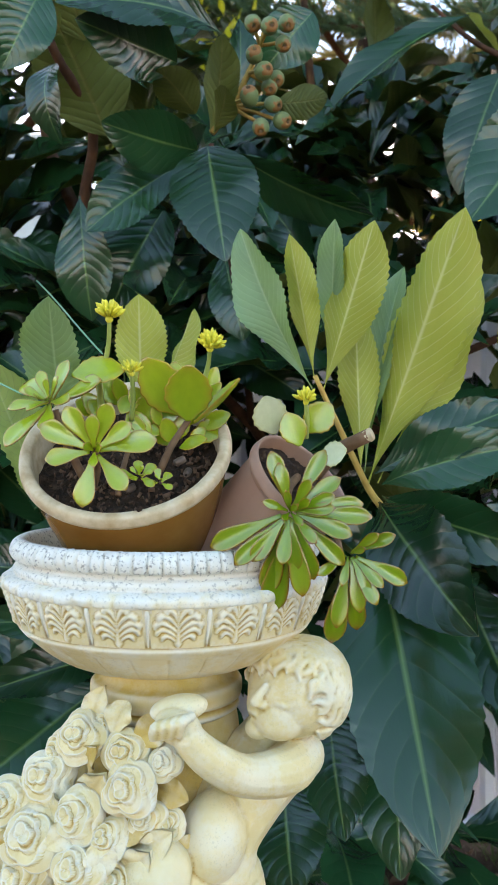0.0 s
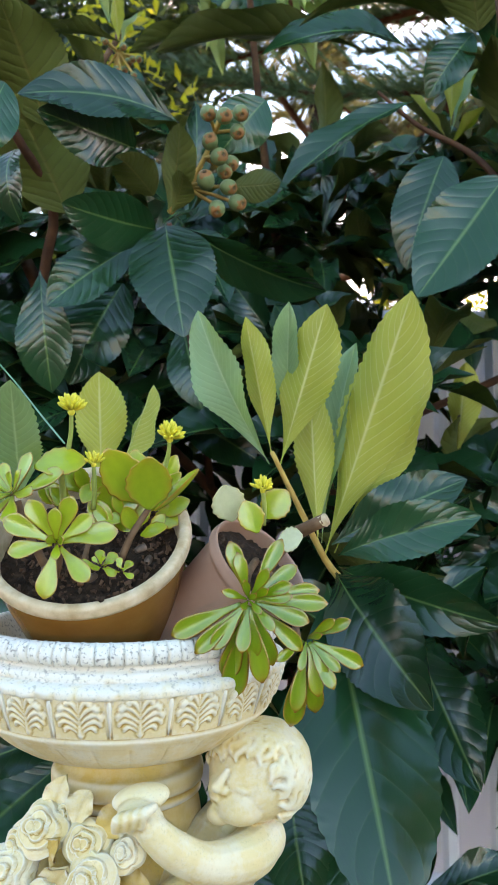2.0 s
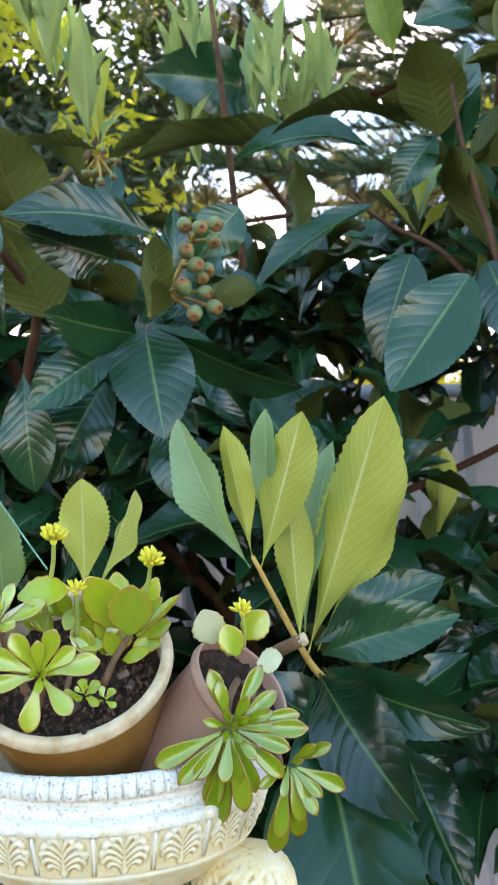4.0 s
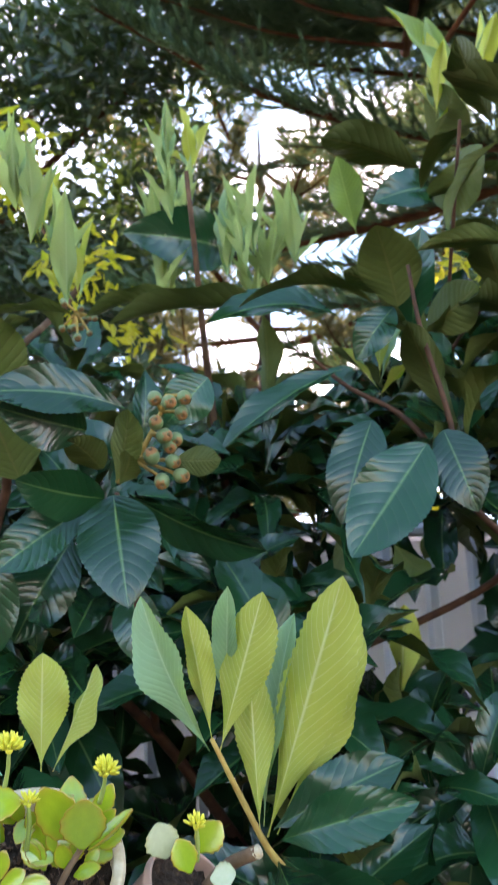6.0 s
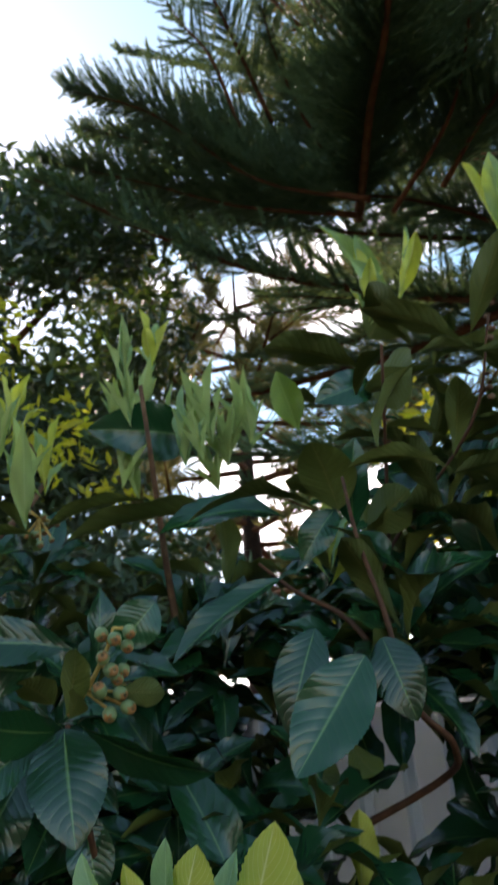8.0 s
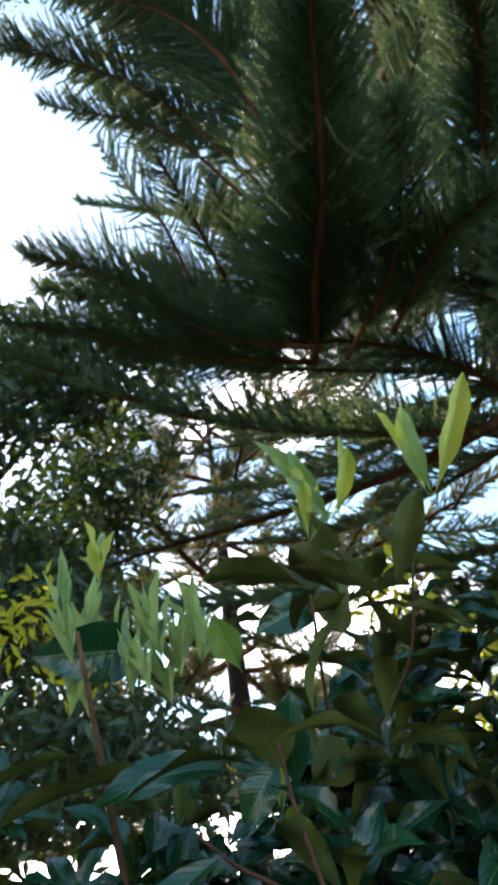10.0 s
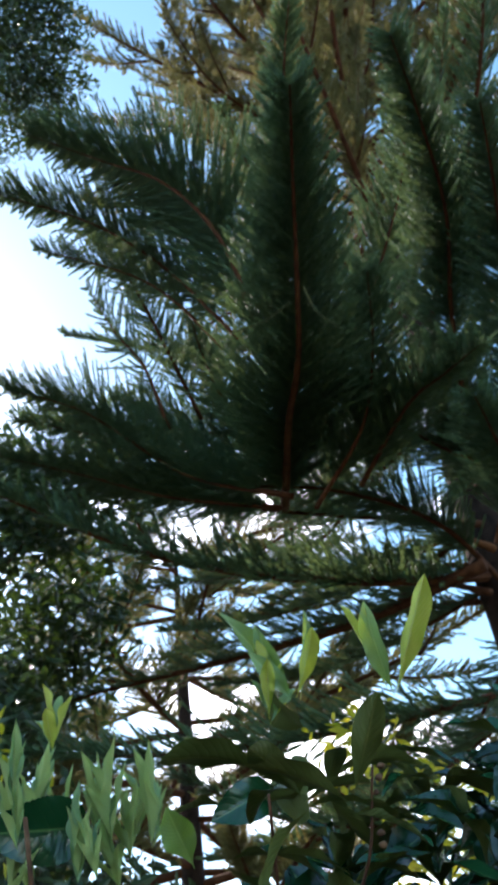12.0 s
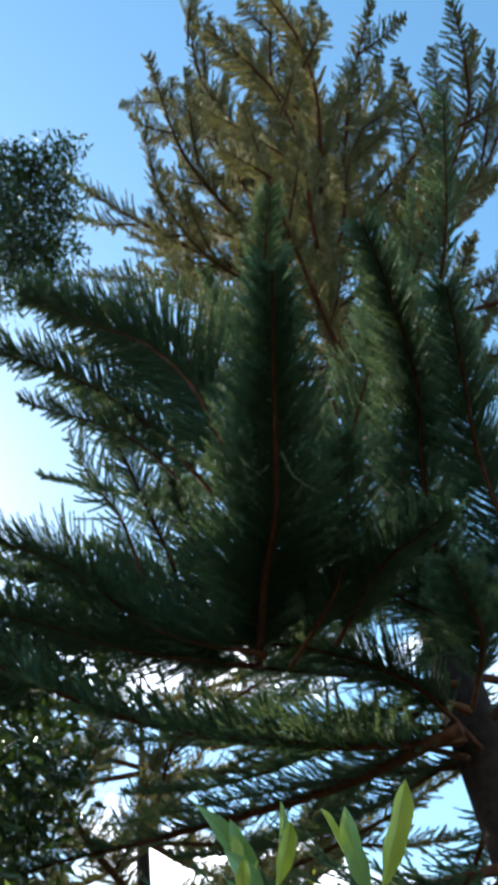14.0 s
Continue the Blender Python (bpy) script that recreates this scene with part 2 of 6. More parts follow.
def stone_material(name, tones, weather=None, chalky=0.5):
    """Cream cast stone: ochre in the hollows, grey-white on the ridges and the crowns, by mesh pointiness."""
    m, n, l, b = mat(name, 0.72, 0, 0.35)
    geo = n.new("ShaderNodeNewGeometry")
    base = ramp(n, l, noise_node(n, l, 14, 6), [(p, c) for p, c in zip((0.25, 0.55, 0.8), tones)])
    # pointiness picks the tone: darker ochre in creases, paler on raised edges
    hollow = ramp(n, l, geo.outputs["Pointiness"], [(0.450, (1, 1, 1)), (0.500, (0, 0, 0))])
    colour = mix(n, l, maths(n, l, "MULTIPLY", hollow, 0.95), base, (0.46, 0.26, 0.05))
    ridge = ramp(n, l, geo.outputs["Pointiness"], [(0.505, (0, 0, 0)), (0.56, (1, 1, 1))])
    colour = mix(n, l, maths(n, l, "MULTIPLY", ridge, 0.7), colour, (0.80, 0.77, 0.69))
    chalk = ramp(n, l, noise_node(n, l, 38, 7, 0.7), [(0.47, (0, 0, 0)), (0.60, (1, 1, 1))])
    colour = mix(n, l, maths(n, l, "MULTIPLY", chalk, chalky), colour, (0.78, 0.75, 0.66))
    speck = ramp(n, l, noise_node(n, l, 520, 3, 0.6), [(0.56, (0, 0, 0)), (0.64, (1, 1, 1))])
    patch = ramp(n, l, noise_node(n, l, 22, 5, 0.6), [(0.42, (0, 0, 0)), (0.62, (1, 1, 1))])
    colour = mix(n, l, maths(n, l, "MULTIPLY", maths(n, l, "MULTIPLY", speck, patch), 0.2), colour, (0.20, 0.18, 0.14))
    stain = ramp(n, l, noise_node(n, l, 9, 4, 0.5), [(0.60, (0, 0, 0)), (0.72, (1, 1, 1))])
    colour = mix(n, l, maths(n, l, "MULTIPLY", stain, 0.35), colour, (0.40, 0.37, 0.30))
    if weather:
        # grey-white lichen bloom with black specks round the rim
        tc, sep = n.new("ShaderNodeTexCoord"), n.new("ShaderNodeSeparateXYZ")
        l.new(tc.outputs["Object"], sep.inputs["Vector"])
        band = maths(n, l, "DIVIDE", maths(n, l, "SUBTRACT", sep.outputs["Z"], weather[0]), weather[1] - weather[0], True)
        bloom = ramp(n, l, maths(n, l, "ADD", maths(n, l, "MULTIPLY", band, 0.5), noise_node(n, l, 45, 7, 0.7)), [(0.60, (0, 0, 0)), (0.82, (1, 1, 1))])
        colour = mix(n, l, maths(n, l, "MULTIPLY", bloom, 0.75), colour, (0.77, 0.75, 0.69))
        dots = ramp(n, l, noise_node(n, l, 330, 4, 0.65), [(0.55, (0, 0, 0)), (0.62, (1, 1, 1))])
        colour = mix(n, l, maths(n, l, "MULTIPLY", maths(n, l, "MULTIPLY", dots, band), 0.7), colour, (0.14, 0.13, 0.11))
    l.new(colour, b.inputs["Base Color"])
    bump(n, l, b, noise_node(n, l, 260, 7, 0.7), 0.5, 0.0015)
    return m


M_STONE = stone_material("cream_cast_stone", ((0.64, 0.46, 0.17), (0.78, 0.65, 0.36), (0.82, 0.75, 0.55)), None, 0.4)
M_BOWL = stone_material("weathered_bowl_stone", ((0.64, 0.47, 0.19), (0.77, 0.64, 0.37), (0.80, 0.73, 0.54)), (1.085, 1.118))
M_OCHRE = stone_material("ochre_stone", ((0.48, 0.29, 0.045), (0.63, 0.43, 0.12), (0.74, 0.58, 0.27)), None, 0.15)


# ---------------------------------------------------------------- helpers for things
def thing(name, at=(0, 0, 0), label="", category="", group="", kind=""):
    ob = new(name)
    ob.location = at
    ob.empty_display_size = 0.05
    return tagged(ob, label, category, group, kind)


def part(name, bm, material, parent=None, label="", smooth=True, kind=""):
    """One bmesh, in world coordinates, as one mesh object under a thing or a part."""
    me = bpy.data.meshes.new(name)
    bm.to_mesh(me)
    bm.free()
    for k in material if isinstance(material, (list, tuple)) else [material]:
        me.materials.append(k)
    if smooth:
        me.shade_smooth()
    ob = new(name, me)
    if parent is not None:
        join(ob, parent)
    return tagged(ob, label, kind=kind)


def world_of(ob):
    m = ob.matrix_basis.copy()
    while ob.parent is not None:
        m = ob.parent.matrix_basis @ m
        ob = ob.parent
    return m


def join(ob, parent):
    """Parents ob without moving it (all matrices here are plain basis matrices)."""
    ob.parent = parent
    ob.matrix_basis = world_of(parent).inverted() @ ob.matrix_basis
    return ob


def lathe(profile, seg=64, m=None):
    """A solid of revolution about z from (r, z) points."""
    bm = bmesh.new()
    rings = []
    for r, z in profile:
        if r < 1e-5:
            rings.append([bm.verts.new((0, 0, z))])
        else:
            rings.append([bm.verts.new((r * math.cos(2 * math.pi * k / seg), r * math.sin(2 * math.pi * k / seg), z)) for k in range(seg)])
    for a, b in zip(rings, rings[1:]):
        for k in range(seg):
            j = (k + 1) % seg
            quad = [a[k % len(a)], a[j % len(a)], b[j % len(b)], b[k % len(b)]]
            face = []
            for v in quad:
                if v not in face:
                    face.append(v)
            if len(face) > 2:
                bm.faces.new(face)
    bmesh.ops.recalc_face_normals(bm, faces=bm.faces)
    if m is not None:
        bm.transform(m)
    return bm


def smooth_profile(points, steps=4):
    """Catmull-Rom through (r, z) points."""
    out, q = [], [points[0]] + list(points) + [points[-1]]
    for a, b, c, d in zip(q, q[1:], q[2:], q[3:]):
        for k in range(steps):
            t = k / steps
            out.append(tuple(0.5 * (2 * b[i] + (c[i] - a[i]) * t + (2 * a[i] - 5 * b[i] + 4 * c[i] - d[i]) * t * t + (3 * b[i] - a[i] - 3 * c[i] + d[i]) * t ** 3) for i in (0, 1)))
    return out + [tuple(points[-1])]


def tube(bm, points, radii, seg=7, rough=0.0):
    """A tapered tube along points, added to bm."""
    pts = [Vector(p) for p in points]
    last, side = None, None
    for k, p in enumerate(pts):
        d = (pts[min(k + 1, len(pts) - 1)] - pts[max(k - 1, 0)]).normalized()
        if side is None:
            side = d.orthogonal().normalized()
        side = (side - d * side.dot(d)).normalized()
        up = d.cross(side)
        ring = []
        for j in range(seg):
            a = 2 * math.pi * j / seg
            r = radii[k] * (1 + rough * (random.random() - 0.5))
            ring.append(bm.verts.new(p + (side * math.cos(a) + up * math.sin(a)) * r))
        if last:
            for j in range(seg):
                bm.faces.new((last[j], last[(j + 1) % seg], ring[(j + 1) % seg], ring[j]))
        else:
            bm.faces.new(ring[::-1])
        last = ring
    bm.faces.new(last)


def curve_points(points, n):
    """n + 1 points on a smooth line through the given ones."""
    q = [Vector(p) for p in points]
    q = [q[0] * 2 - q[1]] + q + [q[-1] * 2 - q[-2]]
    out = []
    for k in range(n + 1):
        s = k / n * (len(q) - 3)
        i = min(int(s), len(q) - 4)
        t = s - i
        a, b, c, d = q[i:i + 4]
        out.append(0.5 * (2 * b + (c - a) * t + (2 * a - 5 * b + 4 * c - d) * t * t + (3 * b - a - 3 * c + d) * t ** 3))
    return out


def axes(origin, along, normal):
    """A pose whose x runs along, and whose z lies near normal."""
    x = Vector(along).normalized()
    z = Vector(normal)
    z = (z - x * z.dot(x))
    z = z.normalized() if z.length > 1e-6 else x.orthogonal().normalized()
    y = z.cross(x)
    m = Matrix((x, y, z)).transposed().to_4x4()
    m.translation = Vector(origin)
    return m


# ---------------------------------------------------------------- ground and fence
M_SOIL = simple("garden_soil", [(0.3, (0.035, 0.024, 0.016)), (0.55, (0.075, 0.05, 0.032)), (0.75, (0.13, 0.095, 0.06))], 9, 0.95, 0.2, 0.9, 60, 0.02)
M_FENCE = simple("fence_steel", [(0.3, (0.60, 0.62, 0.66)), (0.7, (0.68, 0.70, 0.73))], 5, 0.42, 0.5, 0.06, 300, 0.001, (1, 1, 0.15))
M_EDGING = simple("edging_concrete", [(0.3, (0.28, 0.23, 0.15)), (0.7, (0.45, 0.38, 0.27))], 24, 0.85, 0.3, 0.6, 120, 0.003)
M_GRASS = simple("grass_blade", [(0.3, (0.05, 0.10, 0.02)), (0.7, (0.13, 0.19, 0.04))], 20, 0.6)
M_LITTER = simple("dead_leaf", [(0.3, (0.13, 0.06, 0.03)), (0.7, (0.26, 0.15, 0.08))], 20, 0.8)

bm = bmesh.new()
grid = 90
for i in range(grid + 1):
    for j in range(grid + 1):
        # finer near the planter, reaching the horizon
        u, v = i / grid * 2 - 1, j / grid * 2 - 1
        x, y = 6 * u + 900 * u ** 7, 1.4 + 6 * v + 900 * v ** 7
        near = max(0.0, 1 - math.hypot(x, y - 1.4) / 8)
        bm.verts.new((x, y, near * (0.05 * noise.noise(Vector((x * 1.3, y * 1.3, 0))) + 0.02 * noise.noise(Vector((x * 6, y * 6, 3))))))
bm.verts.ensure_lookup_table()
for i in range(grid):
    for j in range(grid):
        a = i * (grid + 1) + j
        bm.faces.new([bm.verts[k] for k in (a, a + grid + 1, a + grid + 2, a + 1)])
ground = part("ground", bm, M_SOIL)
tagged(ground, "dark garden soil with leaf litter under the loquat tree", "ground", kind="structure")

FENCE_Y, FENCE_TOP = 2.42, 1.79


def fence():
    """Ribbed steel sheet fence: each sheet, rail and post is a part."""
    root = thing("fence", (0, FENCE_Y, 0), "grey-beige ribbed steel sheet garden fence behind the loquat", "fence", kind="structure")
    pitch, width = 0.15, 0.75
    prof = []
    for k in range(5):
        x = k * pitch
        prof += [(x, 0), (x + 0.100, 0), (x + 0.112, -0.022), (x + 0.138, -0.022)]
    prof.append((width, 0))
    bm = bmesh.new()
    rows = [[bm.verts.new((x, y + d, z)) for x, y in prof] for d, z in ((0, 0.02), (0, FENCE_TOP - 0.02))]
    for k in range(len(prof) - 1):
        bm.faces.new((rows[0][k], rows[0][k + 1], rows[1][k + 1], rows[1][k]))
    bmesh.ops.solidify(bm, geom=bm.faces[:], thickness=0.003)
    me = bpy.data.meshes.new("sheet")
    bm.to_mesh(me)
    bm.free()
    me.materials.append(M_FENCE)
    for k in range(-9, 11):
        sheet = new("sheet", me)
        sheet.parent = root
        sheet.location = (k * width, 0, 0)
    for z in (FENCE_TOP, 0.06):
        bm = bmesh.new()
        bmesh.ops.create_cube(bm, size=1, matrix=Matrix.Translation((0, FENCE_Y, z)) @ Matrix.Diagonal((15, 0.045, 0.06, 1)))
        bmesh.ops.bevel(bm, geom=bm.edges[:], offset=0.006, segments=2, affect="EDGES")
        part("rail", bm, M_FENCE, root)
    for k in range(-3, 4):
        bm = bmesh.new()
        bmesh.ops.create_cube(bm, size=1, matrix=Matrix.Translation((0.35 + k * 2.25, FENCE_Y + 0.035, FENCE_TOP / 2)) @ Matrix.Diagonal((0.06, 0.05, FENCE_TOP + 0.05, 1)))
        part("post", bm, M_FENCE, root)


fence()


# ---------------------------------------------------------------- planter
BOWL = Vector((-0.0690, 0.672, 0))
planter = thing("planter_urn", (BOWL.x, BOWL.y, 0), "cream cast-stone bowl planter on a rose-covered pedestal", "planter")


def bowl():
    prof = smooth_profile([(0.0, 1.056), (0.085, 1.058), (0.108, 1.085), (0.116, 1.118), (0.1205, 1.1355), (0.1265, 1.1380), (0.1315, 1.1345), (0.1335, 1.129), (0.1315, 1.1235),
                           (0.1275, 1.1215), (0.1262, 1.1185), (0.1300, 1.1165), (0.1312, 1.1140), (0.1305, 1.1105), (0.1345, 1.1095), (0.1388, 1.1060), (0.1390, 1.1015),
                           (0.1372, 1.098), (0.1345, 1.088), (0.1295, 1.076), (0.1255, 1.0705), (0.1268, 1.0675), (0.1235, 1.0635), (0.117, 1.0585), (0.103, 1.0470), (0.086, 1.0375), (0.064, 1.0325), (0.0, 1.0320)], 3)
    bm = lathe([(r * 0.972, z) for r, z in prof], 760)
    for v in bm.verts:
        r, a = math.hypot(v.co.x, v.co.y), math.atan2(v.co.y, v.co.x)
        if r < 0.06:
            continue
        push = 0.0
        if 1.1225 < v.co.z < 1.140 and r > 0.119:
            push = 0.0012 - 0.0034 * max(0.0, 1 - abs(math.sin(a * 38)) * 1.9) ** 1.3                 # gadroons on the rim
        elif 1.1000 < v.co.z < 1.1090 and r > 0.127:
            push = 0.0018 * abs(math.sin(a * 27)) + 0.002 * noise.noise(v.co * 70)
        elif 1.034 < v.co.z < 1.060 and r > 0.07:
            push = 0.0020 * abs(math.sin(a * 13)) ** 0.4 - 0.001
        push += 0.0007 * noise.noise(v.co * 45)
        v.co.x += push * math.cos(a)
        v.co.y += push * math.sin(a)
    bm.transform(Matrix.Translation((BOWL.x, BOWL.y, -0.006)))
    return bm


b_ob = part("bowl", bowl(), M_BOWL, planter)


def acanthus():
    """One raised palmette for the bowl's frieze: a stem with a drop, and pairs of lobes that arch up and outwards."""
    nx, nz = 44, 46
    gx, gz = np.meshgrid(np.linspace(-0.0145, 0.0145, nx + 1), np.linspace(-0.0005, 0.0285, nz + 1))
    height = np.full(gx.shape, -0.0010)
    lobes = [([(0, 0.001), (0, 0.003), (0, 0.005), (0, 0.012), (0, 0.020), (0, 0.0265)], [0.0007, 0.0017, 0.0016, 0.0009, 0.0009, 0.0005])]
    for z, reach, rise, r in ((0.0040, 0.0080, 0.0050, 0.0011), (0.0075, 0.0108, 0.0062, 0.0013), (0.0115, 0.0115, 0.0070, 0.0014), (0.0157, 0.0100, 0.0078, 0.0015), (0.0200, 0.0062, 0.0075, 0.0014)):
        for sign in (-1, 1):
            pts = [(sign * 0.0006, z), (sign * reach * 0.40, z + rise * 0.65), (sign * reach * 0.78, z + rise * 0.98), (sign * reach, z + rise * 0.80), (sign * reach * 1.08, z + rise * 0.40)]
            lobes.append((pts, [r * 0.6, r, r * 1.3, r * 1.35, r * 0.8]))
    for pts, radii in lobes:
        n = 24
        line = curve_points([(x, 0, z) for x, z in pts], n)
        for k, p in enumerate(line):
            r = float(np.interp(k / n, np.linspace(0, 1, len(radii)), radii))
            d = np.hypot(gx - p.x, gz - p.z) / r
            height = np.maximum(height, np.where(d < 1.25, 1.1 * r * (1 - (d / 1.25) ** 2) - 0.0004, -0.0010))
    bm = bmesh.new()
    verts = [[bm.verts.new((gx[i, k], -0.0009 - height[i, k] + gx[i, k] ** 2 / 0.25, gz[i, k])) for k in range(nx + 1)] for i in range(nz + 1)]
    for i in range(nz):
        for k in range(nx):
            bm.faces.new((verts[i][k], verts[i][k + 1], verts[i + 1][k + 1], verts[i + 1][k]))
    return bm


me_ac = bpy.data.meshes.new("palmette")
bm = acanthus()
bm.to_mesh(me_ac)
bm.free()
me_ac.materials.append(M_BOWL)
me_ac.shade_smooth()
me_fl = bpy.data.meshes.new("flute")
bm = bmesh.new()
tube(bm, curve_points([(0, 0.0005, 0.0), (0, 0.0, 0.014), (0, -0.0005, 0.027)], 6), [0.0005, 0.0008, 0.0011, 0.0014, 0.0017, 0.0020, 0.0012], 8)
bm.to_mesh(me_fl)
bm.free()
me_fl.materials.append(M_BOWL)
me_fl.shade_smooth()
for k in range(19):
    for me, off in ((me_ac, 0.0), (me_fl, 0.5)):
        a = 2 * math.pi * (k + off) / 19 - 1.40
        ob = new(me.name, me)
        tilt = Matrix.Rotation(radians(17), 4, "X")
        ob.matrix_basis = Matrix.Translation((BOWL.x, BOWL.y, 0)) @ Matrix.Rotation(a + math.pi / 2, 4, "Z") @ Matrix.Translation((0, -0.1254, 1.0652)) @ tilt @ Matrix.Diagonal((1.28 if me is me_ac else 1.0, 0.95, 1.08, 1))
        join(ob, b_ob)

part("neck", lathe(smooth_profile([(0.0, 1.0345), (0.064, 1.0340), (0.057, 1.029), (0.0545, 1.020), (0.057, 1.013), (0.063, 1.0105), (0.0648, 1.006), (0.0640, 0.997), (0.060, 0.994), (0.058, 0.985), (0.0, 0.975)], 3), 64, Matrix.Translation((BOWL.x, BOWL.y, 0))), M_OCHRE, planter)


def fused(name, blobs, parent=None, voxel=0.0035, label="", smooth=6, material=M_STONE):
    """Overlapping rounded lumps grown together into one cast mesh. blobs: (kind, ...) tuples."""
    bm = bmesh.new()
    for b in blobs:
        if b[0] == "ball":
            _, c, r, turn = b
            m = Matrix.Translation(c) @ Euler([radians(t) for t in turn]).to_matrix().to_4x4() @ Matrix.Diagonal((*r, 1))
            bmesh.ops.create_icosphere(bm, subdivisions=3, radius=1, matrix=m)
        else:
            _, pts, radii = b
            n = 4 * (len(pts) - 1)
            rr = [float(np.interp(k / n, np.linspace(0, 1, len(radii)), radii)) for k in range(n + 1)]
            line = curve_points(pts, n)
            tube(bm, line, rr, 14)
            for end, r in ((line[0], rr[0]), (line[-1], rr[-1])):
                bmesh.ops.create_icosphere(bm, subdivisions=2, radius=r, matrix=Matrix.Translation(end))
    ob = part(name, bm, material, parent, label)
    rm = ob.modifiers.new("grown_together", "REMESH")
    rm.mode, rm.voxel_size, rm.use_smooth_shade = "VOXEL", voxel, True
    sm = ob.modifiers.new("worn", "SMOOTH")
    sm.factor, sm.iterations = 0.5, smooth
    return ob


# pedestal core under the roses
fused("pedestal", [
    ("tube", [(-0.075, 0.675, 0.99), (-0.085, 0.68, 0.86), (-0.10, 0.69, 0.70), (-0.10, 0.70, 0.50), (-0.09, 0.70, 0.30)], [0.056, 0.068, 0.085, 0.09, 0.09]),
    ("ball", (-0.155, 0.67, 0.80), (0.065, 0.05, 0.09), (0, 25, 0)),
    ("ball", (-0.20, 0.65, 0.72), (0.06, 0.055, 0.08), (0, 0, 0)),
    ("ball", (-0.09, 0.70, 0.12), (0.15, 0.14, 0.05), (0, 0, 0)),
    ("ball", (-0.09, 0.70, 0.04), (0.17, 0.16, 0.05), (0, 0, 0)),
    ("ball", (-0.120, 0.665, 0.92), (0.035, 0.035, 0.06), (0, 0, 0)),
    ("ball", (-0.205, 0.655, 0.83), (0.04, 0.04, 0.045), (0, 0, 0)),
    ("ball", (-0.045, 0.66, 0.965), (0.040, 0.035, 0.060), (0, 0, 0)),
    ("ball", (-0.065, 0.645, 0.90), (0.045, 0.035, 0.070), (0, 0, 0)),
], planter, 0.005, material=M_OCHRE)


# ---------------------------------------------------------------- loquat tree
def half_width(v, young):
    """Half width of a blade at v: young ones taper to the stalk, mature ones are fuller, broad ones oval."""
    if young == "lance":
        return max(0.0, math.sin(math.pi * v ** 0.85)) ** 1.15
    if young == "broad":
        return max(0.0, math.sin(math.pi * v ** 0.92)) ** 0.72
    peak = 0.60 if young else 0.57
    if v <= peak:
        return math.sin(math.pi / 2 * v / peak) ** (1.9 if young else 1.3)
    s = (v - peak) / (1 - peak)
    return max(0.0, 1 - s ** (2.15 if young else 2.4)) ** 0.9


def blade(bm, nv, nu, bend, fold, ripple, teeth, seed, young, m=None, thick=0.004):
    """A leaf blade of length 1 along x and width 1 in y, with an upper and a lower sheet (material 0 and 1)."""
    uv = bm.loops.layers.uv.get("UVMap") or bm.loops.layers.uv.new("UVMap")
    rnd = random.Random(seed)
    ph, tw = rnd.random() * 6, rnd.uniform(-0.25, 0.25)
    sheets = []
    for side in (0, 1):
        rows = []
        for i in range(nv + 1):
            v = i / nv
            w = half_width(v, young)
            if v < 0.035:
                w = max(w, 0.03)
            w = max(w, 0.004)
            tooth = (-0.035, 0.005, 0.045)[i % 3] * (1.0 if young is True else 0.6) * min(1, (v - 0.25) * 5) if teeth and 0.25 < v < 0.985 else 0.0
            row = []
            for j in range(nu + 1):
                s = j / nu * 2 - 1
                y = s * w * 0.5 * (1 + (tooth if j in (0, nu) else 0.0))
                z = bend * (0.10 - (v - 0.35) ** 2 * 1.25) + fold * abs(s) * w * 0.3
                z += ripple * math.sin(v * 13 + ph + s * 2) * abs(s) ** 2 * w * 0.12
                z += tw * s * (v - 0.3) * w * 0.35
                x = v - 0.05 * abs(bend) * v
                edge = 1 - abs(s) ** 4
                p = Vector((x, y, z - side * thick * (0.25 + 0.75 * edge)))
                row.append(bm.verts.new(m @ p if m is not None else p))
            rows.append(row)
        sheets.append(rows)
    for side, rows in enumerate(sheets):
        for i in range(nv):
            for j in range(nu):
                quad = [(i, j), (i + 1, j), (i + 1, j + 1), (i, j + 1)]
                if side == 0:
                    quad = [quad[k] for k in (0, 1, 2, 3)]
                else:
                    quad = [quad[k] for k in (2, 1, 0, 3)]
                f = bm.faces.new([rows[a][b] for a, b in quad])
                f.material_index, f.smooth = side, True
                for loop, (a, b) in zip(f.loops, quad):
                    loop[uv].uv = (b / nu, a / nv)


LEAF_MESHES = {}
LEAF_MATERIALS = {"mature": (M_LEAF_TOP, M_LEAF_UNDER), "broad": (M_LEAF_TOP, M_LEAF_UNDER), "young": (M_YOUNG_TOP, M_YOUNG_UNDER), "felt": (M_YOUNG_TOP, M_FELT), "pale": (M_FELT, M_FELT)}


def leaf_mesh(kind, bend, seed):
    key = (kind, round(bend * 4) / 4, seed)
    if key not in LEAF_MESHES:
        bm = bmesh.new()
        shape = {"mature": False, "broad": "broad", "felt": "lance"}.get(kind, True)
        blade(bm, 72, 8, key[1], 0.22 if shape in (False, "broad") else 0.32, 0.22 if shape in (False, "broad") else 0.35, True, seed, shape)
        me = bpy.data.meshes.new("leaf")
        bm.to_mesh(me)
        bm.free()
        for k in LEAF_MATERIALS[kind]:
            me.materials.append(k)
        LEAF_MESHES[key] = me
    return LEAF_MESHES[key]


loquat = thing("loquat_tree", (0.15, 1.75, 0), "loquat tree with large glossy dark leaves and green fruit", "tree")
LEAF_COUNT = [0]


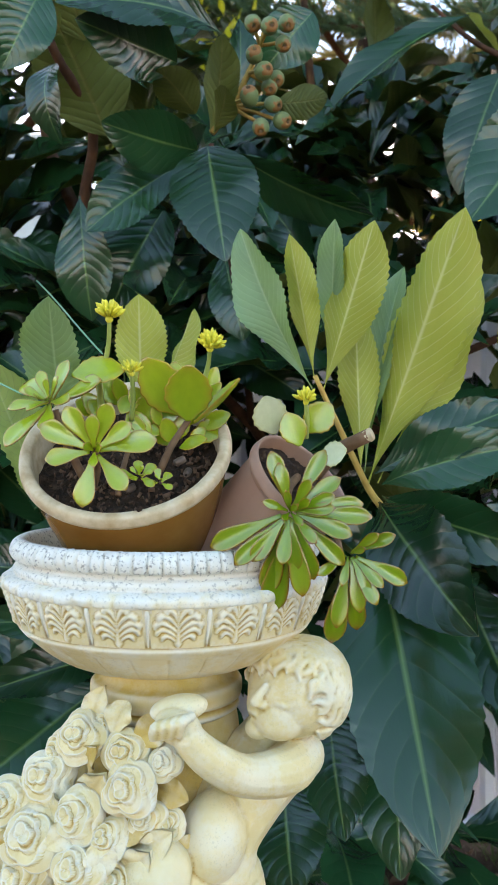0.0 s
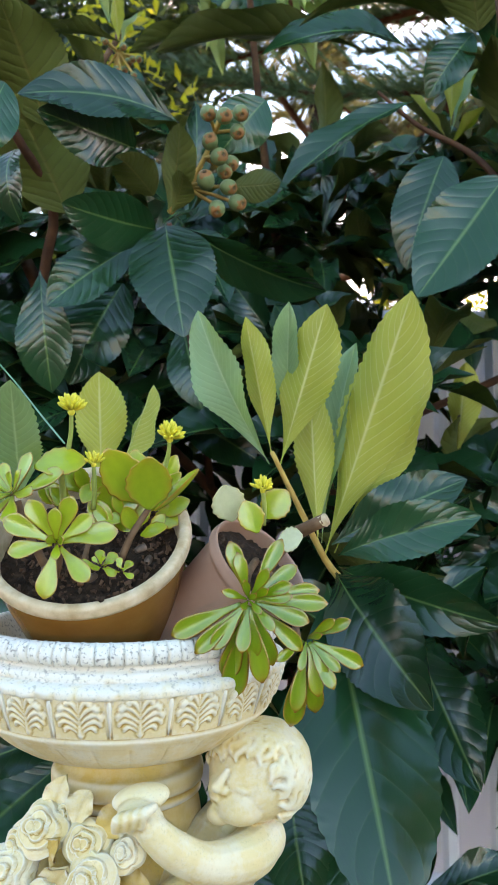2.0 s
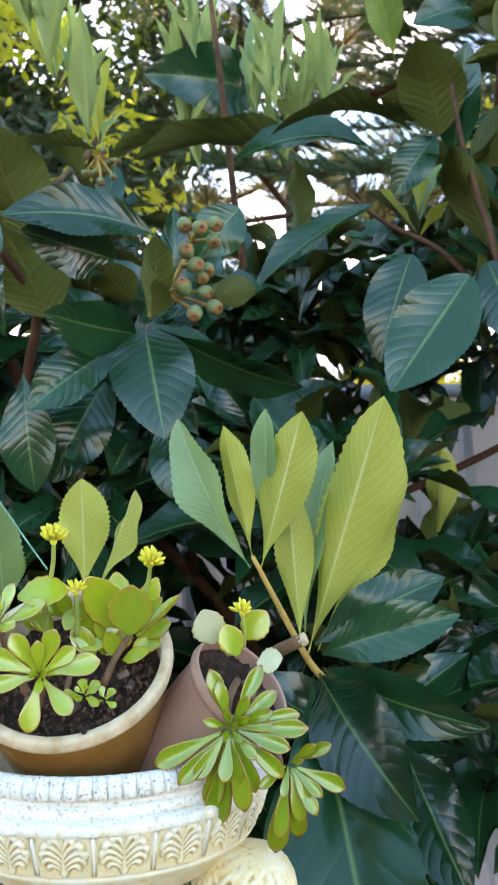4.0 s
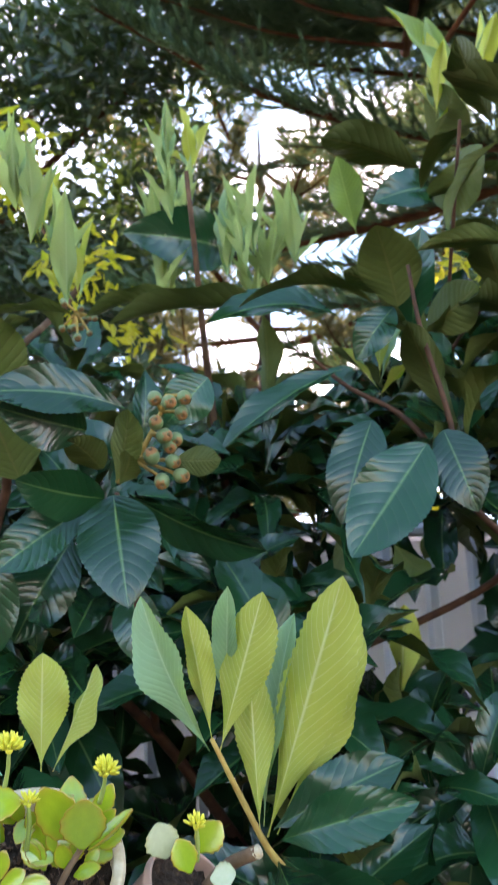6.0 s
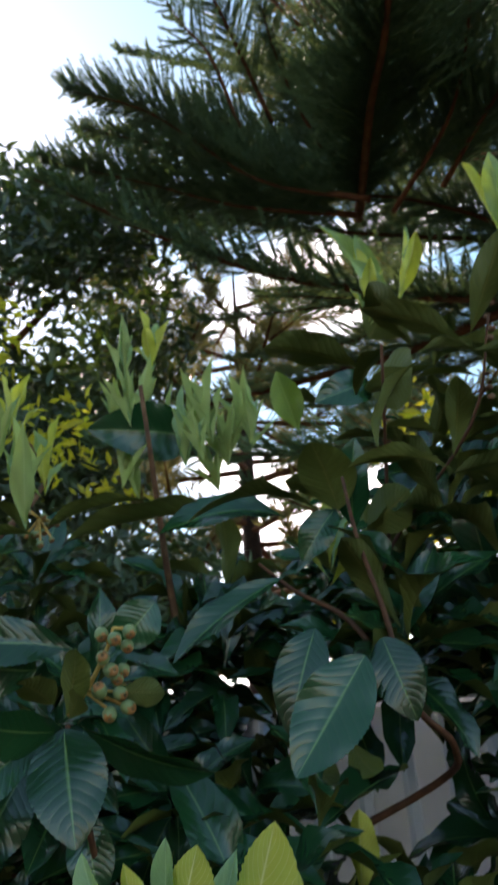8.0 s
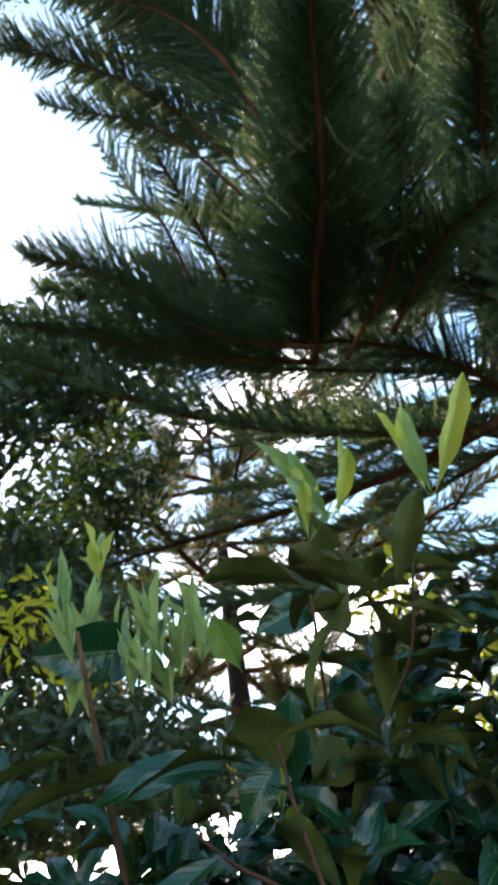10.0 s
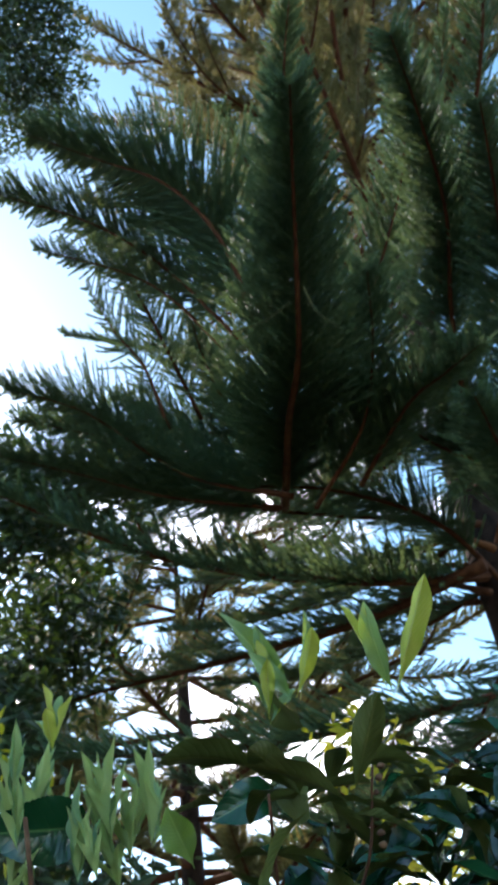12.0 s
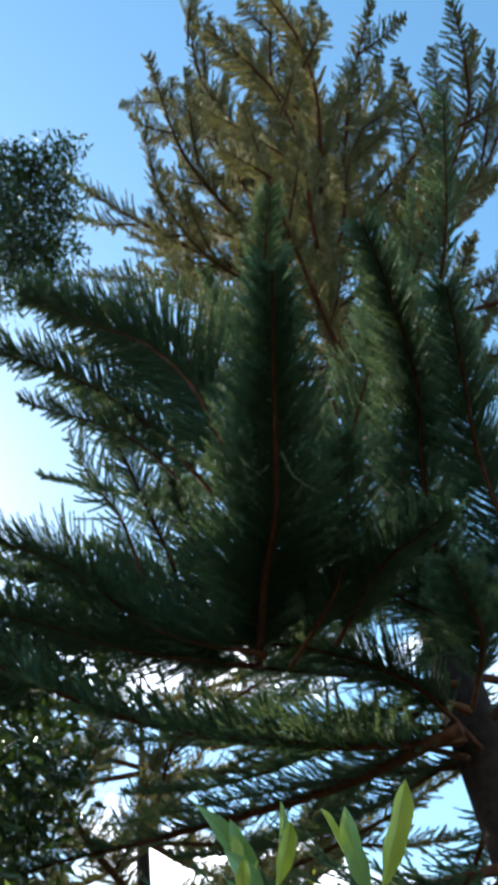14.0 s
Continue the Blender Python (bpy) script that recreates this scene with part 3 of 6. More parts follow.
def leaf(kind, base, tip, normal, width, bend=0.3):
    """One loquat leaf as a part of the tree, from base to tip, its upper side towards normal."""
    LEAF_COUNT[0] += 1
    base, tip = Vector(base), Vector(tip)
    length = (tip - base).length
    if kind == "mature" and width > 0.5 * length:
        kind = "broad"
    ob = new("leaf", leaf_mesh(kind, bend, LEAF_COUNT[0] % 5))
    ob.matrix_basis = axes(base, tip - base, normal) @ Matrix.Diagonal((length, width, length * 0.9, 1))
    return join(ob, loquat)


FILL = {"mature": bmesh.new(), "young": bmesh.new()}


def loose_leaf(kind, base, tip, normal, width, bend, seed):
    base, tip = Vector(base), Vector(tip)
    length = (tip - base).length
    m = axes(base, tip - base, normal) @ Matrix.Diagonal((length, width, length * 0.9, 1))
    blade(FILL[kind], 9, 4, bend, 0.3, 0.6, False, seed, kind == "young", m, 0.004)


def spray(rnd, at, axis, count, length, kind="mature", spread=(35, 95), hero=False, wide=0.30):
    """A rosette of leaves round the end of a twig."""
    axis = Vector(axis).normalized()
    side = axis.orthogonal().normalized()
    start = rnd.random() * 6.3
    for k in range(count):
        a = start + k * 2.399
        open_ = radians(spread[0] + (spread[1] - spread[0]) * (k + 0.5) / count + rnd.uniform(-10, 10))
        out = side.copy()
        out.rotate(Matrix.Rotation(a, 3, axis))
        d = (axis * math.cos(open_) + out * math.sin(open_)).normalized()
        n = (axis * math.sin(open_) - out * math.cos(open_)).normalized()
        base = Vector(at) - axis * 0.06 * (k / count)
        long_ = length * rnd.uniform(0.75, 1.15)
        if kind == "mature":
            d = (d + Vector((0, 0, -0.25 * rnd.random()))).normalized()
        args = (kind, base, base + d * long_, n, long_ * wide * rnd.uniform(0.85, 1.15))
        if hero:
            leaf(*args, bend=rnd.uniform(0.0, 0.5) if kind == "mature" else rnd.uniform(-0.05, 0.15))
        else:
            loose_leaf(*args, rnd.uniform(0.1, 0.7), rnd.randrange(9999))


# new pale leaves on the nearest shoot, undersides forward
leaf("young", (0.143, 0.950, 1.164), (0.231, 0.839, 1.467), (0.53, 0.77, 0.35), 0.088, -0.05)
leaf("young", (0.156, 0.957, 1.165), (0.262, 0.900, 1.410), (0.82, 0.58, -0.02), 0.043, 0.1)
leaf("young", (0.082, 0.880, 1.271), (0.131, 0.823, 1.448), (0.37, 0.83, 0.42), 0.063, 0.05)
leaf("young", (0.072, 0.876, 1.286), (0.041, 0.826, 1.434), (0.25, 0.79, 0.56), 0.038, 0.0)
leaf("young", (0.068, 0.860, 1.272), (-0.021, 0.840, 1.444), (-0.42, -0.85, -0.31), 0.055, 0.2)
leaf("young", (0.090, 0.885, 1.306), (0.092, 0.853, 1.458), (-0.36, -0.91, -0.19), 0.032, 0.1)
leaf("young", (0.130, 0.914, 1.178), (0.120, 0.896, 1.372), (0.21, 0.95, 0.24), 0.048, 0.1)
leaf("young", (0.136, 0.934, 1.179), (0.179, 0.948, 1.440), (-0.48, -0.88, 0.02), 0.043, 0.15)
# its old leaves
leaf("mature", (0.146, 0.918, 1.178), (0.290, 0.850, 1.259), (-0.51, -0.83, 0.21), 0.069, 0.3)
leaf("mature", (0.152, 0.917, 1.165), (0.285, 0.811, 1.219), (-0.65, -0.75, 0.13), 0.064, 0.4)
leaf("mature", (0.150, 0.906, 1.152), (0.275, 0.745, 1.105), (-0.77, -0.63, 0.09), 0.065, 0.4)
leaf("mature", (0.148, 0.906, 1.147), (0.194, 0.698, 1.049), (-0.69, -0.43, 0.58), 0.099, 0.2)
leaf("mature", (0.139, 0.907, 1.137), (0.162, 0.645, 0.876), (-0.11, -0.71, 0.70), 0.131, 0.25)
leaf("mature", (0.133, 0.932, 1.072), (0.167, 0.836, 0.912), (-0.67, -0.69, 0.27), 0.087, 0.3)
leaf("mature", (0.092, 0.898, 0.904), (0.096, 0.786, 0.817), (-0.30, -0.59, 0.75), 0.079, 0.3)
leaf("mature", (0.181, 0.922, 0.922), (0.150, 0.799, 0.769), (-0.46, -0.64, 0.61), 0.103, 0.3)
leaf("mature", (0.251, 0.937, 1.058), (0.269, 0.776, 0.944), (-0.50, -0.54, 0.68), 0.079, 0.3)
leaf("mature", (0.042, 0.920, 0.811), (0.047, 0.827, 0.734), (-0.24, -0.62, 0.74), 0.091, 0.3)
leaf("mature", (0.220, 0.961, 1.033), (0.267, 0.851, 0.974), (-0.70, -0.55, 0.46), 0.069, 0.3)
leaf("mature", (-0.166, 0.962, 0.985), (-0.288, 0.834, 1.023), (0.71, -0.55, 0.44), 0.051, 0.3)
leaf("mature", (-0.155, 0.958, 0.959), (-0.275, 0.799, 0.956), (0.69, -0.53, 0.49), 0.054, 0.3)
leaf("mature", (-0.170, 0.946, 0.925), (-0.285, 0.782, 0.858), (0.51, -0.61, 0.61), 0.103, 0.2)
leaf("mature", (-0.253, 0.977, 1.052), (-0.318, 0.886, 1.072), (0.79, -0.48, 0.37), 0.057, 0.3)
# round the fruit
leaf("mature", (-0.061, 1.052, 1.616), (-0.034, 0.986, 1.451), (-0.06, -0.93, 0.35), 0.117, 0.25)
leaf("mature", (-0.041, 1.071, 1.620), (0.171, 1.104, 1.521), (-0.27, -0.59, -0.76), 0.083, 0.3)
leaf("mature", (-0.075, 1.059, 1.611), (-0.191, 0.989, 1.617), (0.37, -0.68, -0.64), 0.081, 0.3)
leaf("mature", (-0.094, 1.108, 1.615), (-0.232, 1.070, 1.510), (0.11, -0.98, 0.19), 0.084, 0.3)
leaf("mature", (-0.250, 1.123, 1.571), (-0.233, 1.121, 1.389), (0.01, -1.00, 0.00), 0.081, 0.3)
leaf("mature", (-0.137, 1.193, 1.572), (-0.219, 1.169, 1.411), (-0.04, -0.99, 0.15), 0.112, 0.3)
leaf("mature", (-0.220, 0.811, 1.689), (-0.255, 0.794, 1.596), (0.47, -0.88, -0.04), 0.063, 0.2)
leaf("mature", (-0.246, 0.950, 1.678), (-0.251, 0.937, 1.581), (-0.54, -0.83, 0.13), 0.062, 0.7)
leaf("mature", (-0.095, 0.982, 1.693), (-0.194, 0.874, 1.688), (0.66, -0.59, -0.46), 0.076, 0.2)
leaf("mature", (-0.076, 1.031, 1.650), (-0.119, 0.959, 1.681), (-0.19, 0.48, 0.86), 0.057, 0.2)
leaf("mature", (-0.056, 1.040, 1.631), (-0.032, 0.970, 1.726), (0.42, 0.77, 0.48), 0.054, 0.2)
leaf("mature", (-0.052, 1.041, 1.628), (-0.027, 0.964, 1.659), (0.66, 0.44, 0.61), 0.038, 0.3)
leaf("mature", (0.032, 1.028, 1.662), (0.100, 0.990, 1.652), (0.51, 0.85, 0.14), 0.045, 0.3)
leaf("mature", (-0.209, 1.114, 1.655), (-0.262, 1.001, 1.780), (-0.13, 0.76, 0.64), 0.131, 0.2)
leaf("mature", (-0.128, 1.184, 1.674), (-0.023, 1.183, 1.502), (-0.39, -0.89, -0.23), 0.081, 0.2)
leaf("mature", (-0.046, 1.204, 1.516), (-0.014, 1.173, 1.371), (-0.07, -0.98, 0.19), 0.075, 0.3)
leaf("mature", (-0.043, 1.293, 1.370), (0.088, 1.238, 1.291), (-0.16, -0.92, 0.37), 0.087, 0.3)
leaf("mature", (-0.035, 0.952, 1.717), (-0.210, 0.848, 1.719), (0.50, -0.86, 0.12), 0.073, 0.45)
leaf("mature", (-0.221, 1.022, 1.743), (-0.252, 0.889, 1.849), (-0.11, 0.63, 0.77), 0.108, 0.2)
leaf("mature", (0.062, 1.443, 2.145), (-0.161, 1.409, 2.091), (-0.25, 0.10, 0.96), 0.072, 0.3)
leaf("mature", (0.083, 1.082, 1.815), (0.017, 1.084, 1.738), (0.07, -0.99, -0.11), 0.080, 0.3)
# right-hand branch
leaf("mature", (0.441, 1.100, 1.710), (0.300, 1.079, 1.522), (-0.09, -0.97, 0.20), 0.124, 0.05)
leaf("mature", (0.373, 1.176, 1.776), (0.304, 1.163, 1.593), (-0.33, -0.92, 0.23), 0.100, 0.25)
leaf("mature", (0.486, 1.137, 1.746), (0.515, 1.094, 1.599), (-0.42, -0.88, 0.22), 0.094, 0.3)
leaf("mature", (0.465, 1.258, 2.037), (0.399, 1.139, 2.148), (0.35, 0.57, 0.75), 0.121, 0.15)
leaf("mature", (0.503, 1.300, 1.995), (0.487, 1.169, 2.157), (-0.60, -0.62, -0.51), 0.091, 0.2)
leaf("young", (0.429, 1.393, 2.273), (0.359, 1.249, 2.365), (0.07, -0.59, -0.81), 0.073, 0.1)
leaf("mature", (0.633, 1.489, 2.510), (0.354, 1.383, 2.536), (0.01, 0.24, 0.97), 0.115, 0.3)
leaf("mature", (0.531, 1.577, 2.456), (0.374, 1.479, 2.420), (-0.12, -0.10, 0.99), 0.087, 0.3)
leaf("mature", (0.472, 1.271, 2.064), (0.355, 1.245, 2.108), (0.22, 0.51, 0.83), 0.057, 0.3)
leaf("mature", (0.463, 1.283, 2.047), (0.383, 1.303, 1.943), (-0.30, -0.95, 0.09), 0.078, 0.3)
leaf("mature", (0.424, 1.264, 2.048), (0.141, 1.166, 2.045), (0.07, -0.18, 0.98), 0.075, 0.4)
leaf("mature", (0.283, 1.364, 2.067), (-0.100, 1.253, 2.024), (-0.08, -0.07, 0.99), 0.095, 0.3)
leaf("mature", (0.371, 1.349, 2.059), (0.099, 1.251, 2.037), (0.26, -0.82, 0.51), 0.101, 0.4)
leaf("mature", (0.193, 1.885, 2.513), (-0.071, 1.691, 2.455), (0.65, -0.71, -0.25), 0.172, 0.5)
leaf("mature", (-0.151, 1.258, 2.006), (-0.310, 1.109, 1.937), (-0.22, -0.15, 0.96), 0.061, 0.3)
leaf("mature", (0.542, 1.319, 2.018), (0.610, 1.190, 2.052), (0.79, 0.52, 0.33), 0.103, 0.3)
leaf("mature", (0.339, 1.226, 1.894), (0.102, 1.218, 1.748), (-0.27, -0.81, 0.52), 0.076, 0.3)
leaf("mature", (0.663, 1.505, 2.473), (0.498, 1.378, 2.375), (0.62, -0.77, 0.15), 0.099, 0.5)
leaf("mature", (0.651, 1.509, 2.476), (0.707, 1.271, 2.374), (0.96, 0.28, 0.02), 0.156, 0.3)
leaf("mature", (0.684, 1.545, 2.642), (0.679, 1.340, 2.642), (0.73, 0.06, 0.68), 0.146, 0.2)
leaf("mature", (0.468, 1.425, 1.595), (0.489, 1.307, 1.513), (0.29, 0.54, -0.79), 0.065, 0.3)
leaf("mature", (0.363, 1.449, 1.612), (0.427, 1.392, 1.491), (0.00, 0.89, -0.46), 0.088, 0.3)
leaf("young", (0.453, 1.401, 1.299), (0.450, 1.326, 1.469), (0.61, 0.74, 0.29), 0.058, 0.1)
leaf("young", (0.374, 1.467, 1.493), (0.380, 1.440, 1.632), (0.54, 0.83, 0.11), 0.050, 0.1)
# pale shoots on the left, behind the pot
leaf("young", (-0.202, 0.835, 1.229), (-0.197, 0.760, 1.354), (-0.10, -0.85, -0.51), 0.066, 0.1)
leaf("pale", (-0.219, 0.869, 1.118), (-0.249, 0.734, 1.289), (0.82, -0.52, -0.26), 0.066, 0.1)
leaf("young", (-0.132, 0.945, 1.249), (-0.132, 0.915, 1.387), (0.01, 0.98, 0.21), 0.063, 0.1)
leaf("young", (-0.118, 0.947, 1.248), (-0.067, 0.925, 1.372), (0.82, 0.51, -0.25), 0.045, 0.1)


rnd = random.Random(11)
# pale new growth at the twig ends above
spray(rnd, (0.649, 1.410, 2.646), (0.05, -0.1, 1), 5, 0.16, "young", (8, 40), True, 0.27)
leaf("young", (0.814, 0.943, 2.460), (0.865, 0.760, 2.640), (0.70, 0.62, 0.35), 0.050, 0.1)
leaf("young", (0.812, 0.943, 2.462), (0.746, 0.839, 2.622), (-0.56, -0.61, -0.56), 0.050, 0.15)
leaf("young", (0.808, 0.953, 2.473), (0.722, 0.900, 2.650), (0.88, -0.28, 0.38), 0.045, 0.1)
leaf("young", (0.727, 1.470, 2.690), (0.542, 1.369, 2.906), (0.19, -0.94, -0.27), 0.050, 0.15)
leaf("young", (0.733, 1.469, 2.685), (0.619, 1.349, 2.837), (-0.28, -0.68, -0.68), 0.050, 0.2)
leaf("young", (0.738, 1.454, 2.680), (0.781, 1.305, 2.818), (0.58, 0.69, 0.44), 0.050, 0.2)
leaf("young", (0.758, 1.489, 2.689), (0.780, 1.390, 2.907), (0.82, -0.49, -0.29), 0.042, 0.1)
leaf("young", (0.724, 1.448, 2.670), (0.609, 1.341, 2.758), (0.26, -0.77, -0.59), 0.050, 0.4)
spray(rnd, (-0.324, 1.792, 2.519), (0, -0.2, 1), 6, 0.17, "young", (10, 45), True, 0.27)
spray(rnd, (-0.216, 1.773, 2.328), (0, -0.2, 1), 5, 0.17, "young", (10, 45), True, 0.27)
spray(rnd, (0.083, 1.800, 2.741), (0, -0.2, 1), 5, 0.16, "young", (8, 50), True, 0.25)
for k in range(15):
    at = (rnd.uniform(-0.02, 0.44), rnd.uniform(1.62, 2.0), rnd.uniform(2.36, 2.56))
    spray(rnd, at, (rnd.uniform(-0.3, 0.3), rnd.uniform(-0.25, 0.1), 1), rnd.randint(4, 6), rnd.uniform(0.13, 0.23), "felt", (4, 34), True, rnd.uniform(0.16, 0.22))
for at in ((-0.224, 1.168, 2.150), (-0.165, 1.181, 2.040), (-0.262, 1.178, 2.220)):
    spray(rnd, at, (rnd.uniform(-0.15, 0.15), -0.1, 1), 6, 0.17, "felt", (4, 26), True, 0.22)
for at in ((0.025, 1.534, 2.420), (0.012, 1.472, 2.500)):
    spray(rnd, at, (rnd.uniform(-0.1, 0.1), -0.1, 1), 4, 0.16, "felt", (4, 24), True, 0.20)
spray(rnd, (0.488, 1.499, 1.982), (0.1, -0.1, 1), 4, 0.14, "young", (8, 60), True, 0.27)

# dark rosettes that clothe the upper twigs, and a few sprays low in the middle
for at in ((0.230, 1.544, 1.771), (0.204, 1.628, 1.863), (0.240, 1.550, 1.837), (0.304, 1.652, 1.838), (0.266, 1.584, 1.782), (0.156, 1.669, 1.918)):
    spray(rnd, at, (0.1, -0.5, 0.7), 5, 0.22)
for at in ((0.831, 1.218, 2.342), (0.741, 1.276, 2.410), (0.950, 1.245, 2.260), (0.770, 1.317, 2.215), (1.085, 1.271, 2.424), (0.612, 1.084, 2.336), (0.709, 0.999, 2.300), (0.639, 1.025, 2.053)):
    spray(rnd, at, (rnd.uniform(-0.4, 0.4), rnd.uniform(-0.6, 0.2), 0.8), 4, 0.20, "mature", (50, 105), True, 0.29)

# the dense crown behind
n_fill = 0
while n_fill < 520:
    x, y, z = rnd.uniform(-1.5, 1.7), rnd.uniform(1.2, 2.15), rnd.uniform(0.35, 2.6)
    top = 2.25 + 0.12 * math.sin(x * 5) + 0.25 * min(1.0, max(0.0, (x - 0.5) / 0.2)) - 0.5 * math.exp(-((x - 0.42) / 0.15) ** 2)
    if z > top - (y - 1.2) * 0.15:
        continue
    # thinner low down, and where the fence shows through
    if (z < 0.8 or (x > 0.42 and 0.85 < z < 1.62)) and rnd.random() < 0.72:
        continue
    if z > 1.85 and rnd.random() < 0.2 or (0.1 < x < 0.5 and z > 1.95 and rnd.random() < 0.5):
        continue
    across, rise = (x - 0.05) / (y + 0.05), (z - 1.3) / (y + 0.05)
    if 0.24 < across < 0.5 and 0.05 < rise < 0.24 and rnd.random() < 0.68:
        continue
    if -0.33 < across < -0.2 and 0.26 < rise < 0.4 and rnd.random() < 0.7:
        continue
    if -0.18 < across < 0.13 and rise > 0.46 and rnd.random() < 0.8:
        continue
    if -0.03 < across < 0.26 and 0.20 < rise < 0.52 and rnd.random() < (0.45 if rise < 0.32 else 0.66):
        continue
    n_fill += 1
    spray(rnd, (x, y, z), (rnd.uniform(-0.5, 0.5), rnd.uniform(-0.9, 0.1), rnd.uniform(0.2, 1)), rnd.randint(6, 9), rnd.uniform(0.2, 0.28))
for kind, bm in FILL.items():
    part("crown", bm, LEAF_MATERIALS[kind], loquat, "joined glossy dark loquat leaves further in" if kind == "mature" else "pale new leaves", kind="stuff")


def limb(points, r0, r1, material, name="branch"):
    bm = bmesh.new()
    n = 5 * (len(points) - 1)
    tube(bm, curve_points(points, n), [r0 + (r1 - r0) * k / n for k in range(n + 1)], 10, 0.08)
    return part(name, bm, material, loquat)


limb([(0.15, 1.78, -0.02), (0.17, 1.75, 0.5), (0.22, 1.70, 0.95), (0.30, 1.62, 1.35)], 0.05, 0.032, M_BARK, "trunk")
limb([(0.22, 1.70, 0.95), (0.0, 1.5, 1.25), (-0.25, 1.25, 1.5), (-0.232, 1.130, 1.669), (-0.263, 1.027, 1.731), (-0.285, 0.955, 1.800)], 0.0121, 0.0050, M_TWIG)
limb([(0.0, 1.5, 1.25), (-0.02, 1.2, 1.42), (-0.056, 1.057, 1.620)], 0.0077, 0.0037, M_TWIG)
limb([(0.30, 1.62, 1.35), (0.64, 1.45, 1.5), (0.629, 1.256, 1.561), (0.539, 1.191, 1.641), (0.504, 1.161, 1.796), (0.470, 1.159, 1.945), (0.454, 1.150, 2.065)], 0.0085, 0.0035, M_TWIG)
limb([(0.539, 1.191, 1.641), (0.46, 1.25, 1.80), (0.36, 1.27, 1.87), (0.29, 1.27, 1.93)], 0.0070, 0.0030, M_TWIG)
limb([(0.5, 1.5, 1.7), (0.62, 1.45, 2.0), (0.730, 1.128, 2.162), (0.749, 0.985, 2.338)], 0.0055, 0.0024, M_TWIG)
limb([(0.62, 1.45, 2.0), (0.552, 1.075, 2.325)], 0.0044, 0.0031, M_TWIG)
limb([(0.22, 1.70, 0.95), (0.2, 1.3, 1.05), (0.172, 0.961, 1.116), (0.138, 0.909, 1.160), (0.100, 0.874, 1.230), (0.071, 0.853, 1.286)], 0.0065, 0.0026, M_YTWIG)
limb([(-0.25, 1.25, 1.5), (-0.4, 1.5, 1.9), (-0.223, 1.820, 2.348), (-0.334, 1.839, 2.543)], 0.012, 0.005, M_BARK)
limb([(0.30, 1.62, 1.35), (0.15, 1.7, 1.8), (0.055, 1.359, 2.396)], 0.016, 0.005, M_BARK)


# dried remains of last year's fruit along the tall shoot
for k in range(10):
    a, b = Vector((0.802, 1.065, 2.443)), Vector((0.783, 1.136, 2.227))
    at = a.lerp(b, k / 9) + Vector((0.008 * math.sin(k * 2.4), 0.006 * math.cos(k * 2.4) - 0.004, 0))
    bm = bmesh.new()
    bmesh.ops.create_icosphere(bm, subdivisions=2, radius=0.007 + 0.002 * math.sin(k * 5), matrix=Matrix.Translation(at) @ Matrix.Diagonal((1, 1, 0.8, 1)))
    for v in bm.verts:
        v.co += (v.co - at) * 0.35 * noise.noise(v.co * 160)
    part("dried_fruit", bm, M_BARK, loquat, "small shrivelled brown fruit")


# ---------------------------------------------------------------- fruit
def fruit_material():
    m, n, l, b = mat("green_loquat", 0.55, 0, 0.35)
    tc, sep = n.new("ShaderNodeTexCoord"), n.new("ShaderNodeSeparateXYZ")
    l.new(tc.outputs["Object"], sep.inputs["Vector"])
    tip = maths(n, l, "ADD", maths(n, l, "MULTIPLY", sep.outputs["Z"], -45.0), maths(n, l, "MULTIPLY", noise_node(n, l, 90, 4), 0.9))
    colour = ramp(n, l, noise_node(n, l, 60, 5), [(0.3, (0.12, 0.17, 0.06)), (0.7, (0.21, 0.26, 0.11))])
    colour = mix(n, l, ramp(n, l, tip, [(0.93, (0, 0, 0)), (1.0, (1, 1, 1))]), colour, (0.30, 0.13, 0.04))
    l.new(colour, b.inputs["Base Color"])
    bump(n, l, b, noise_node(n, l, 400, 3), 0.25, 0.001)
    return m


M_FRUIT = fruit_material()
M_CALYX = simple("dry_calyx", [(0.3, (0.10, 0.06, 0.03)), (0.7, (0.2, 0.13, 0.07))], 100, 0.9)
me_fruit = bpy.data.meshes.new("fruit")
bm = lathe(smooth_profile([(0.0, 0.0145), (0.004, 0.0143), (0.0095, 0.0105), (0.0125, 0.003), (0.0122, -0.005), (0.009, -0.0115), (0.0045, -0.0138), (0.003, -0.0128), (0.0, -0.012)], 3), 20)
bm.to_mesh(me_fruit)
bm.free()
me_fruit.materials.append(M_FRUIT)
me_fruit.shade_smooth()
bm = bmesh.new()
for k in range(5):
    a = k * 1.2566
    bmesh.ops.create_cone(bm, segments=4, radius1=0.0014, radius2=0.0003, depth=0.004, cap_ends=True, matrix=Matrix.Translation((0.0016 * math.cos(a), 0.0016 * math.sin(a), -0.0138)) @ Matrix.Rotation(a, 4, "Z") @ Matrix.Rotation(radians(130), 4, "Y"))
me_calyx = bpy.data.meshes.new("calyx")
bm.to_mesh(me_calyx)
bm.free()
me_calyx.materials.append(M_CALYX)


